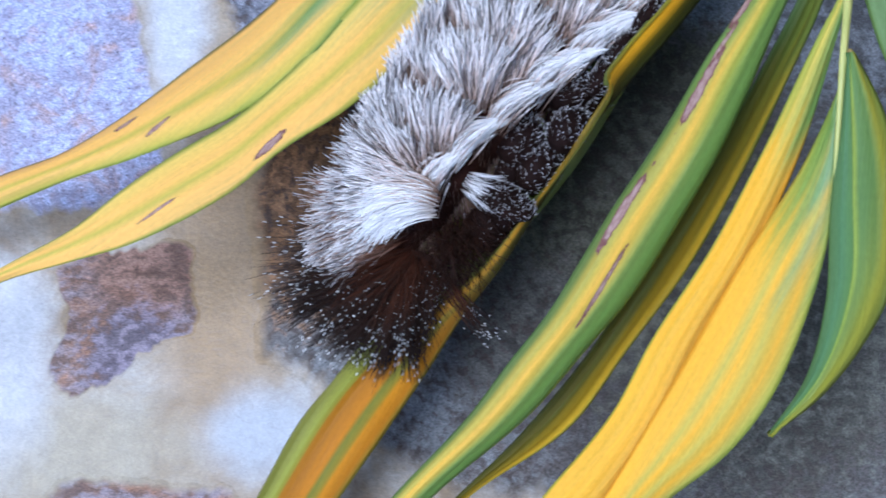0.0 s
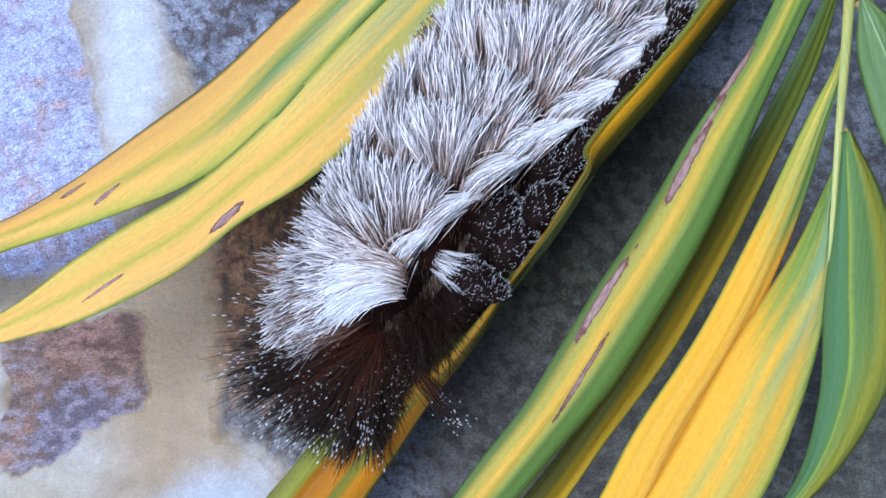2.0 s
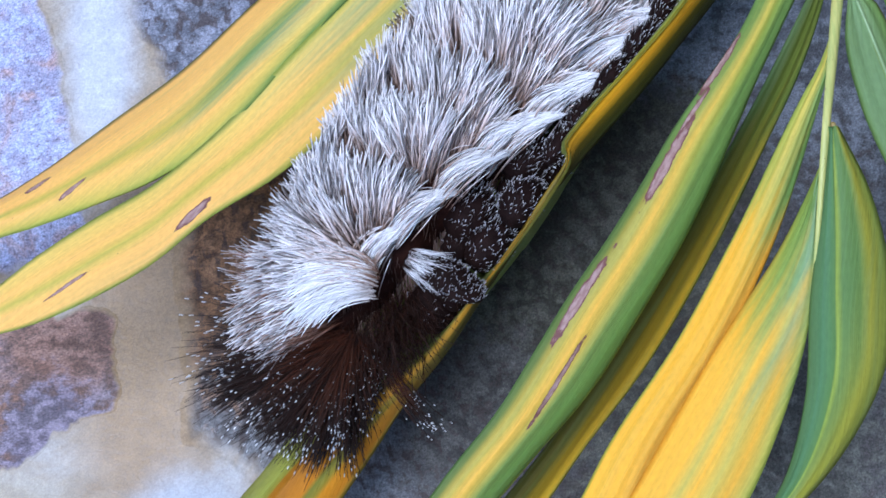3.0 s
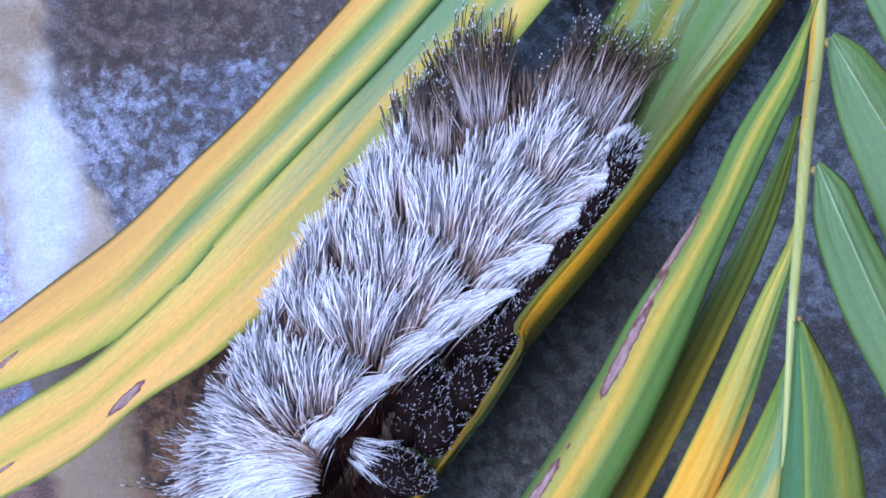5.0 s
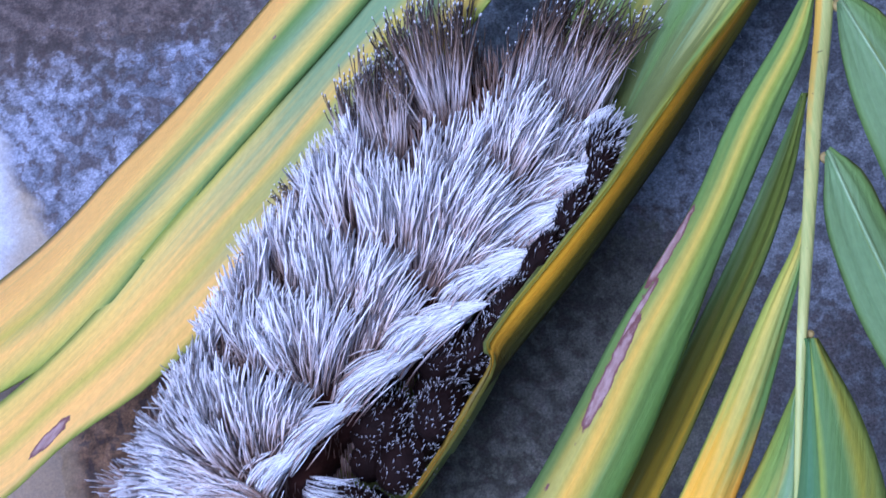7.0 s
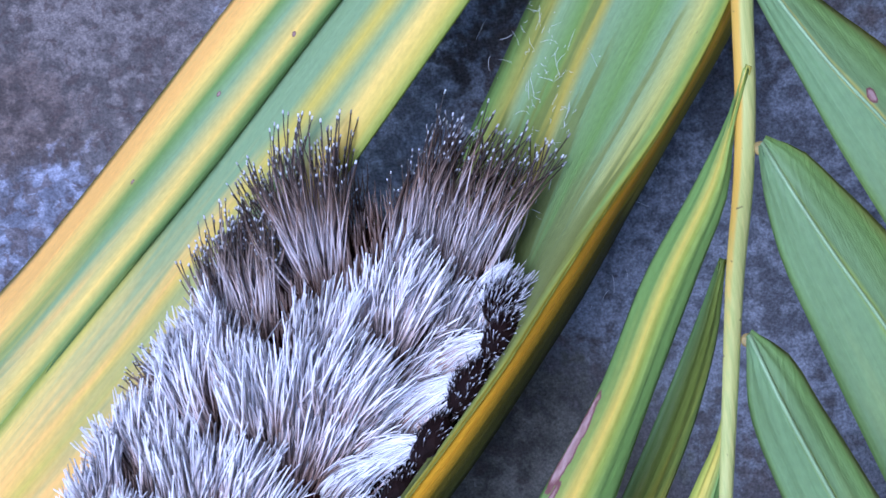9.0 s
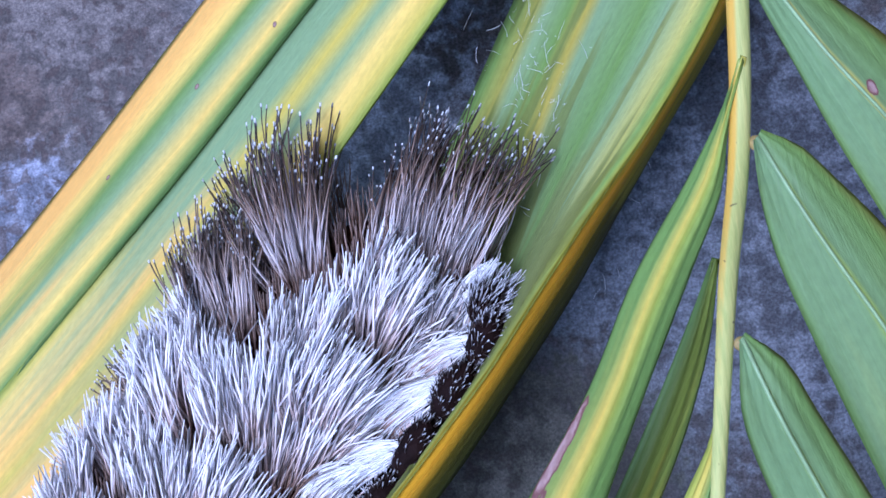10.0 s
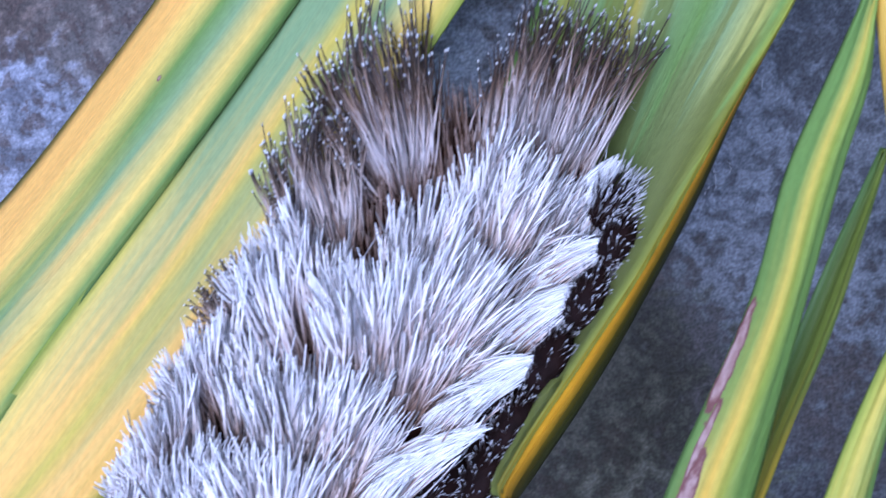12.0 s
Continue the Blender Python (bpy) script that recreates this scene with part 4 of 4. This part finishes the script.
    right = np.interp(a, [-5, 0, 2, 8, 12, 16, 19, 25], [-2.2, -1.2, -0.8, -0.5, 0.3, 1.2, 1.8, 2.3])
    left = np.interp(a, [-5, -2, 2, 6, 20, 26], [-4.4, -5.6, -6.0, -6.2, -5.4, -4.0])
    own = (p < right) & (p > left)
    a, p, right = a[own], p[own], right[own]
    G = len(a)
    # tufts of about two millimetres, each a small fan
    ta, tp = np.meshgrid(np.arange(-3.2, 28, 3.65), np.arange(-8.6, 4, 2.15), indexing="ij")
    ta, tp = (ta + 0.9 * (np.arange(ta.shape[1]) % 2) + rng.normal(0, 0.45, ta.shape)).ravel(), (tp + rng.normal(0, 0.3, tp.shape)).ravel()
    mine = ((a[:, None] - ta) ** 2 + (1.3 * (p[:, None] - tp)) ** 2).argmin(1)
    tt = rng.normal(0, 1, (len(ta), 4))
    pull = np.where(a < 3.5, 0.0, 1.0)
    a, p = a + 0.50 * pull * (ta[mine] - a), p + 0.30 * pull * (tp[mine] - p)
    side = p - np.interp(a, CORE_A, CORE_P)
    theta = np.interp(side, [-5.5, -4, -2, 0, 1.5, 2.6, 3.6, 4.5], [56, 47, 39, 34, 27, 15, -6, -22])
    wa, wp = a - WHORL[0], p - WHORL[1]
    radial = np.degrees(np.arctan2(-wp, wa))
    near = np.where(wa < 0, 1.0, np.exp(-((np.hypot(wa, wp * 0.8) / 4.5) ** 2)))
    theta = theta * (1 - near) + radial * near
    fan = (1 - near) * np.where(side > 1.5, 0.4, 1.0)
    across = -np.sin(np.radians(theta)) * (a - ta[mine]) - np.cos(np.radians(theta)) * (p - tp[mine])
    th0 = theta + fan * (34 * np.clip(across, -1.2, 1.2) + 8 * tt[mine, 0]) + rng.normal(0, 5, G)
    th1 = theta + fan * (14 * np.clip(across, -1.2, 1.2) + 12 * tt[mine, 1]) + rng.normal(0, 8, G) - np.where(side > 1.2, 10, 0)
    e0 = np.interp(side, [-5, -3, 0, 3, 4.5], [36, 54, 56, 44, 26]) + 8 * tt[mine, 2] + rng.normal(0, 5, G)
    e1 = np.interp(side, [-5, -3, 0, 3, 4.5], [-26, -12, -6, -10, -18]) + rng.normal(0, 6, G)
    L = np.interp(a, [-4, 0, 4, 10, 25], [2.9, 3.2, 3.7, 4.2, 4.2]) * (1 + 0.07 * tt[mine, 3]) * rng.uniform(0.85, 1.12, G)
    guides = comb(at(a, p, skin_top(a, p) - 0.15), th0, th1, e0, e1, L)
    rel = guides[..., :2] - A0
    ga, gp = rel @ AX, rel @ RT
    ok = ga[:, -1] < np.interp(gp[:, -1], [-10, -6.2, -5.4, -3.9, -2.2, 0, 2.5], [23, 19.4, 19.6, 23.2, 26.4, 28.6, 29.8])
    for ha, hp in HOLLOWS[:-1]:
        ok &= ((np.hypot(ga - ha, gp - hp) < 0.5) & (np.linspace(0, 1, 8) > 0.25)).sum(1) == 0
    bands = np.clip(((a + 4.2) / 3.3).astype(int), 0, 8)
    for k in range(9):
        m = ok & (bands == k)
        if m.any():
            c = tuck(lockwise(rng, guides[m], 4, 0.19, 0.5, 0.05))
            red = rng.random(len(c)) < (np.repeat(np.interp(a[m] + 0.5 * p[m], [-5.5, -2.0], [0.85, 0.0]), 4) if k < 2 else -1.0)
            tone = np.clip(tones(len(c)) + np.repeat(0.05 * tt[mine[m], 3], 4), 0, 1)
            strands("dorsal_tuft", c[~red], rng.uniform(0.034, 0.058, (~red).sum()), fur, bug, "combed grey fur of one segment", tone=tone[~red])
            if red.any():
                strands("dorsal_tuft", c[red], rng.uniform(0.030, 0.046, red.sum()), russet, bug, "russet hair among the grey of the front", tone=tone[red])
    # short brown underfur
    m = 5200
    a, p = rng.uniform(-4, 26.5, m), rng.uniform(-7.2, 2.4, m)
    c = comb(at(a, p, skin_top(a, p) - 0.1), np.full(m, 38.0) + rng.normal(0, 16, m), np.full(m, 38.0), np.full(m, 45.0), np.full(m, 5.0), rng.uniform(1.2, 2.4, m), 5)
    strands("underfur", c, rng.uniform(0.026, 0.038, m), hair_material("brown underfur", ((0.0, (0.09, 0.04, 0.025)), (0.6, (0.25, 0.15, 0.10)), (1.0, (0.45, 0.33, 0.27))), 0.6, 0.5, 0.3, 0.1), bug, "short brown underfur")

    # vase-shaped tufts that rise from the hollows of the flank, darker and longer towards the tail
    def vase(name, base, mid, half, length, locks, hair, label, wide=0.7, deep=0.8, e0=48, e1=-8, each=5, lift=0.0, bead=0.0, shape=None, spread=0.17):
        o, d = rng.uniform(-1, 1, locks), rng.uniform(0, 1, locks)
        mr = math.radians(mid)
        a = base[0] - math.sin(mr) * o * wide + math.cos(mr) * (d - 0.5) * deep * 2
        p = base[1] - math.cos(mr) * o * wide - math.sin(mr) * (d - 0.5) * deep * 2
        knots = rng.normal(0, 1, (11, 2))
        swing = np.stack([np.interp(o, np.linspace(-1, 1, 11), knots[:, i]) for i in range(2)], 1)
        th0 = mid + half * 1.25 * o + 4 * swing[:, 0] + rng.normal(0, 4, locks)
        th1 = mid + half * 0.55 * o + 9 * swing[:, 1] + rng.normal(0, 6, locks)
        full = length * (shape(o) if shape else 1 - 0.14 * o**2)
        L = full * rng.uniform(0.62, 1.04, locks)
        c = comb(at(a, p, skin_top(a, p) - 0.1 + lift), th0, th1, e0 - 22 * d + rng.normal(0, 5, locks), e1 - 6 * d + rng.normal(0, 5, locks), L, 9)
        c = tuck(lockwise(rng, c, each, spread, 0.3, 0.05, 0.12))
        strands(name, c, rng.uniform(0.029, 0.044, len(c)), hair, bug, label, tone=tones(len(c), 0.12 if hair is fur else 0.22), bead=bead)

    vase("tail_brush", (22.9, -4.2), 44, 26, 7.5, 72, brown, "brown tail brush fanning out from a narrow base", 1.0, 0.9, 44, -16, each=4, bead=1.35, shape=lambda o: np.interp(o, [-1, -0.3, 0.5, 1], [0.84, 0.98, 1.0, 0.86]))
    vase("flank_tuft", (19.2, -5.4), 46, 26, 6.0, 80, tan, "tan flank tuft with dark tips", 0.9, 0.8, 42, -14, bead=1.3)
    vase("flank_tuft", (15.9, -4.7), 46, 26, 5.2, 90, fur, "grey flank tuft fanning out from a narrow base", 0.8, 0.7, 50, -8)
    vase("flank_tuft", (15.2, -6.2), 58, 26, 4.0, 60, tan, "tan flank tuft with dark tips", 0.9, 0.7, 34, -26, bead=1.2)
    vase("flank_tuft", (12.0, -6.0), 52, 30, 4.2, 90, fur, "grey flank tuft fanning out from a narrow base", 0.8, 0.7, 44, -16)
    vase("flank_tuft", (11.4, -6.5), 62, 28, 3.0, 40, tan, "tan flank tuft with dark tips", 0.9, 0.6, 24, -34, bead=1.2)
    vase("flank_tuft", (7.9, -6.4), 58, 32, 3.4, 90, fur, "grey flank tuft fanning out from a narrow base", 0.8, 0.7, 40, -24)
    vase("flank_tuft", (4.4, -6.2), 68, 32, 3.0, 80, fur, "grey flank tuft fanning out from a narrow base", 0.9, 0.7, 36, -28)
    # the broad brush at the tail's end
    q = rng.uniform(0, 1, 112)
    d = rng.uniform(0, 1, 112)
    a = np.interp(q, [0, 1], [26.4, 27.4]) - 1.9 * d + rng.normal(0, 0.2, 112)
    p = np.interp(q, [0, 1], [-1.7, 2.2]) + rng.normal(0, 0.15, 112)
    knots = rng.normal(0, 1, (13, 2))
    swing = np.stack([np.interp(q, np.linspace(0, 1, 13), knots[:, i]) for i in range(2)], 1)
    th0 = np.interp(q, [0, 0.3, 1], [30, 26, 0]) + 4 * swing[:, 0] + rng.normal(0, 4, 112)
    th1 = np.interp(q, [0, 0.3, 1], [8, 13, 8]) + 9 * swing[:, 1] + rng.normal(0, 6, 112)
    L = np.interp(q, [0, 0.12, 0.45, 0.8, 1], [5.4, 7.2, 8.2, 8.4, 7.6]) * rng.uniform(0.6, 1.05, 112) * (1 - 0.15 * (1 - d))
    c = comb(at(a, p, skin_top(a, p) - 0.1), th0, th1, 42 - 26 * d + rng.normal(0, 5, 112), -14 - 8 * d + rng.normal(0, 5, 112), L, 9)
    c = lockwise(rng, c, 4, 0.17, 0.35, 0.06, 0.12)
    strands("tail_brush", c, rng.uniform(0.029, 0.044, len(c)), brown, bug, "dark brown tail brush with white tips", tone=tones(len(c), 0.34), bead=1.35)

    # white fringe above the dark side: pointed locks that leave the pelt and turn outwards
    for tip_a, tip_p, th, L in ((5.2, -0.35, -14, 3.4), (8.7, 0.7, -24, 4.6), (12.3, 1.65, -28, 4.6), (14.2, 1.5, -24, 3.4), (16.1, 2.95, -30, 4.9), (17.9, 2.7, -26, 3.6), (19.7, 3.8, -31, 4.8), (22.8, 3.95, -30, 4.7), (25.0, 4.3, -34, 4.6), (27.6, 2.6, 2, 4.0)):
        tip = at(tip_a, tip_p, np.interp(tip_a, [5, 16, 25, 28], [16.6, 16.3, 15.4, 14.4]))
        ba, bp = tip_a - L * math.cos(math.radians(th + 5)), tip_p + L * math.sin(math.radians(th + 5))
        base = at(ba, bp, skin_top(ba, bp) + 0.3)
        out = toward(np.array(th + 90.0), np.array(0.0))
        mid = (base + tip) / 2 + out * 0.75 + np.array([0, 0, 1.2])
        for m, hair, t_hi, label in ((250, white, 1.0, "white pointed fringe tuft"), (80, fur, 0.74, "grey fur behind a fringe tuft")):
            s = np.linspace(0, 1, 7)
            t0 = rng.uniform(-0.12, 0.62 if hair is white else 0.35, m)
            t1 = np.clip(t0 + rng.uniform(0.36, 0.7, m), 0.4, t_hi + 0.03) + rng.normal(0, 0.02, m)
            u = t0[:, None] + (t1 - t0)[:, None] * s
            line = ((1 - u) ** 2)[..., None] * base + (2 * u * (1 - u))[..., None] * mid + (u**2)[..., None] * tip
            wide = np.interp(u, [-0.1, 0.25, 0.55, 0.8, 0.95, 1.03], [0.52, 0.46, 0.38, 0.25, 0.12, 0.05]) * (1.0 if hair is white else 1.7)
            o, h = rng.normal(0, 0.75, m).clip(-1.7, 1.7), rng.normal(-0.1, 0.4, m)
            c = line + out * (o[:, None] * wide)[..., None] + np.array([0, 0, 1.0]) * (h[:, None] * wide)[..., None]
            c = c + rng.normal(0, 0.05, (m, 1, 3)) * np.sin(np.pi * s)[None, :, None] + rng.normal(0, 0.10, (m, 1, 3)) * (s**2)[None, :, None]
            strands("fringe_tuft", c, rng.uniform(0.028, 0.044, m), hair, bug, label, tone=tones(m, 0.05 if hair is white else 0.15, 0.92))

    # dark warts with frosted spines along the near side
    def wart(c, size, count, spine, turn=0.0, label="dark wart with white-tipped spines", lean=0.75):
        bm = bmesh.new()
        bmesh.ops.create_icosphere(bm, subdivisions=3, radius=1.0)
        rot = Matrix.Rotation(turn, 3, "Z")
        for vv in bm.verts:
            d = rot @ Vector((vv.co.x * size[0], vv.co.y * size[1], vv.co.z * size[2]))
            vv.co = (Vector(c) + d * (1 + 0.08 * noise.noise(vv.co * 2 + Vector(c)))) * MM
        w = part("wart", bm, skin, bug, label)
        tilt = toward(np.array(-8.0), np.array(28.0)) * lean
        d = rng.normal(size=(count, 3))
        d[:, 2] = np.abs(d[:, 2]) * 0.9 - 0.1
        d /= np.linalg.norm(d, axis=1, keepdims=True)
        rr = np.array(rot)
        r = np.array(c) + (d * np.array(size)) @ rr.T * 0.96
        bristles("spine_coat", r, 0.5 * (d / np.array(size)) @ rr.T + tilt + rng.normal(0, 0.22, (count, 3)), rng.uniform(0.5, 1.0, count) * spine, rng.normal(0, 0.1, (count, 3)), 0.026, frost, w, "short white-tipped spines", 4)
        return w

    ang = math.atan2(AX[1], AX[0])
    for ac, pc, s in ((8.5, 1.9, 1.75), (13.2, 2.6, 1.75), (17.2, 3.2, 1.45), (20.7, 3.4, 1.35), (23.4, 3.5, 1.15), (26.0, 3.3, 0.9)):
        last = ac > 25
        wart(at(ac, pc, 13.9), (s, s * 0.92, 1.5), 260 if last else int(105 * s * s), 1.5 if last else 0.68, ang, lean=1.1 if last else 0.75)
        wart(at(ac - 1.9, pc + 0.5, 12.8), (1.2, 1.1, 1.3), 40, 0.5, ang)
        if ac < 18:
            wart(at(ac + 0.6, 4.0, 12.6), (1.8, 1.0, 1.7), 110, 0.55, ang)
    for ac, pc, z, size, count in ((10.7, 4.1, 15.0, (1.6, 1.2, 1.4), 190), (7.6, 4.0, 14.1, (1.8, 1.25, 1.4), 210), (4.3, 3.9, 12.9, (1.3, 1.1, 1.2), 70),
                                   (14.6, 4.0, 15.8, (1.3, 0.7, 1.1), 110), (16.9, 4.0, 15.9, (1.4, 0.7, 1.1), 120), (19.6, 4.05, 15.9, (1.4, 0.7, 1.1), 120), (22.4, 4.1, 15.8, (1.4, 0.7, 1.1), 130), (24.8, 4.1, 15.5, (1.2, 0.7, 1.1), 140)):
        wart(at(ac, pc, z), size, count, 0.5 if ac < 14 else 0.6, ang)
    wart(at(2.6, 3.2, 12.2), (1.7, 1.6, 1.4), 40, 0.7, ang)

    # ear-like tuft beside the head
    ear_c = np.array((-3.9, 9.1, 15.6))
    ear_w = np.array((4.1, -1.9, -0.6)) / 4.55
    turn = math.atan2(ear_w[1], ear_w[0])
    wart(ear_c, (2.6, 1.15, 0.8), 430, 0.34, turn, "ear-like dark tuft with white-tipped spines")
    m = 70
    o = rng.uniform(-1, 1, m)
    cross = np.array((-ear_w[1], ear_w[0], 0.0))
    r = ear_c - ear_w * rng.uniform(1.3, 2.5, (m, 1)) + cross * (0.15 + 0.75 * o[:, None]) + np.array((0, 0, 0.62)) - np.array((0, 0, 0.35)) * np.abs(o[:, None])
    way = ear_w + cross * (0.35 * o[:, None]) + np.array((0, 0, 0.22)) + rng.normal(0, 0.08, (m, 3))
    bristles("white_tuft", r, way, rng.uniform(0.9, 1.9, m), np.array((0, 0, -0.25)) + rng.normal(0, 0.07, (m, 3)), rng.uniform(0.014, 0.026, m), white, bug, "thin white hairs over the base of the ear-like tuft", 6, tones(m, 0.25, 0.85))

    # white collar that sweeps round from the whorl over the front
    m = 150
    o = rng.uniform(-1, 1, m)
    r = at(1.75 - 0.75 * o, 0.15 + 0.45 * o + rng.normal(0, 0.1, m), 17.0 - 0.35 * np.abs(o)) - toward(np.full(m, 120.0), np.zeros(m)) * rng.uniform(-1.2, 0.15, (m, 1))
    c = comb(r, 108 + 24 * o + rng.normal(0, 5, m), 156 + 18 * o + rng.normal(0, 7, m), 32 - 16 * np.abs(o), np.full(m, -30.0), (4.6 + 0.5 * o) * rng.uniform(0.66, 1.08, m), 8)
    c = lockwise(rng, c, 5, 0.13, 0.35, 0.035)
    pale = rng.random(len(c)) < np.repeat(np.interp(o, [-1, -0.1, 0.4], [0.15, 0.6, 1.0]), 5)
    for own, hair, label in ((pale, white, "white collar tuft"), (~pale, fur, "grey collar tuft")):
        strands("collar_tuft", c[own], rng.uniform(0.028, 0.044, own.sum()), hair, bug, label, tone=tones(own.sum(), 0.18, 0.88))
    # russet hair with white tips that spreads in front of the collar
    m = 150
    o = rng.uniform(-1, 1, m)
    r = at(-1.2 - 0.6 * o + rng.normal(0, 0.5, m), -2.9 + 2.0 * o + rng.normal(0, 0.5, m), 14.8 - 0.5 * np.abs(o))
    c = comb(r, 128 + 30 * o + rng.normal(0, 6, m), 138 + 30 * o + rng.normal(0, 8, m), np.full(m, 12.0), np.full(m, -22.0), rng.uniform(2.6, 4.3, m), 8)
    c = lockwise(rng, c, 4, 0.16, 0.25, 0.05)
    strands("front_tuft", c, rng.uniform(0.024, 0.036, len(c)), russet, bug, "russet front hair with white tips", tone=tones(len(c), 0.3, 0.7))

    # dark fan of hair over the head, thinner and looser on its far side
    def fan_of(lo, hi, locks, l0, l1, z0, e0, e1, each, hair, label, bead, radius):
        g = rng.uniform(lo, hi, locks)
        rad = rng.uniform(0.3, 3.2, locks)
        r = at(-1.2, 0.4, z0) + toward(g, g * 0) * rad[:, None]
        r[:, 2] += -0.05 * rad**2 + rng.normal(0, 0.3, locks)
        reach = np.interp(g, [95, 118, 135, 160, 178, 195, 212, 232, 250, 275], [8.2, 10.6, 12.4, 11.9, 10.8, 10.4, 9.4, 5.6, 4.4, 3.4])
        L = np.clip(reach * rng.uniform(l0, l1, locks) - rad, 0.8, 12)
        knots = rng.normal(0, 1, (26, 2))
        swing = np.stack([np.interp(g, np.linspace(95, 275, 26), knots[:, i]) for i in range(2)], 1)
        c = comb(r, g + 4 * swing[:, 0] + rng.normal(0, 3, locks), g + 13 * swing[:, 1] + rng.normal(0, 5, locks), np.full(locks, e0) + rng.normal(0, 6, locks), np.full(locks, e1) + rng.normal(0, 6, locks), L, 8)
        c = lockwise(rng, c, each, 0.17, 0.2, 0.06, 0.2)
        strands("head_fur", c, radius, hair, bug, label, bead=bead)

    fan_of(150, 222, 96, 0.62, 0.99, 12.6, 2, -14, 3, dusky, "dark brown head hair with white tips", 2.0, 0.021)
    fan_of(112, 152, 60, 0.6, 1.0, 12.8, 4, -12, 3, dusky, "dark brown head hair with white tips", 2.0, 0.018)
    fan_of(130, 250, 100, 0.34, 0.9, 13.8, 16, -14, 3, dusky, "dark brown head hair with white tips", 2.2, 0.020)
    fan_of(142, 226, 380, 0.62, 0.98, 12.2, 0, -14, 5, sooty, "dark head hair", 0.0, 0.024)
    fan_of(112, 160, 150, 0.6, 0.98, 12.4, 2, -12, 4, sooty, "dark head hair", 0.0, 0.022)
    fan_of(205, 275, 120, 0.4, 1.0, 12.8, 4, -10, 5, sooty, "dark head hair", 0.0, 0.024)
    m = 900
    r = at(rng.normal(0.6, 1.1, m), rng.normal(2.2, 1.0, m), 13.4 + rng.normal(0, 0.6, m))
    bristles("neck_fur", r, np.array([0.25, -0.75, 0.35]) + rng.normal(0, 0.35, (m, 3)), rng.uniform(0.8, 2.0, m), rng.normal(0, 0.1, (m, 3)), 0.024, sooty, bug, "short dark fur of the neck", 5)
    m = 46
    r = at(-1.8 + rng.normal(0, 0.3, m), 3.2 + rng.normal(0, 0.3, m), 12.6 + rng.normal(0, 0.2, m))
    c = comb(r, np.full(m, -118.0) + rng.normal(0, 5, m), np.full(m, -92.0) + rng.normal(0, 6, m), np.full(m, 8.0), np.full(m, -14.0), rng.uniform(2.4, 5.4, m), 8)
    strands("feeler", c, 0.024, dusky, bug, "thin dark hair pencil", bead=2.0)
    return bug


# ---- silk threads on the leaf ----
def silk():
    n = Nodes("silk")
    m = n.finish((0.85, 0.86, 0.88), 0.3, None, 0.6, 0.3)
    rng = np.random.default_rng(8)
    N = 260
    q = rng.integers(0, 4, N)
    base = np.array([(12.6, 36.2, 11.0), (13.6, 33.6, 12.0), (12.8, 30.6, 12.2), (11.6, 38.2, 10.2)])[q]
    base += rng.normal(0, 1, (N, 3)) * np.array([1.1, 1.7, 0.08])
    w = rng.normal(0, 1, (N, 3)) * np.array([0.6, 1, 0.08])
    ob = bristles("silk_threads", base, w, rng.uniform(0.1, 0.95, N) ** 2.2, rng.normal(0, 0.35, (N, 3)) * np.array([1, 1, 0.15]), rng.uniform(0.006, 0.013, N), m, None, "fine white silk threads on the green leaflet", 5)
    ob["category"] = "silk"


palm_frond()
caterpillar()
silk()
paving()
sky_screen()
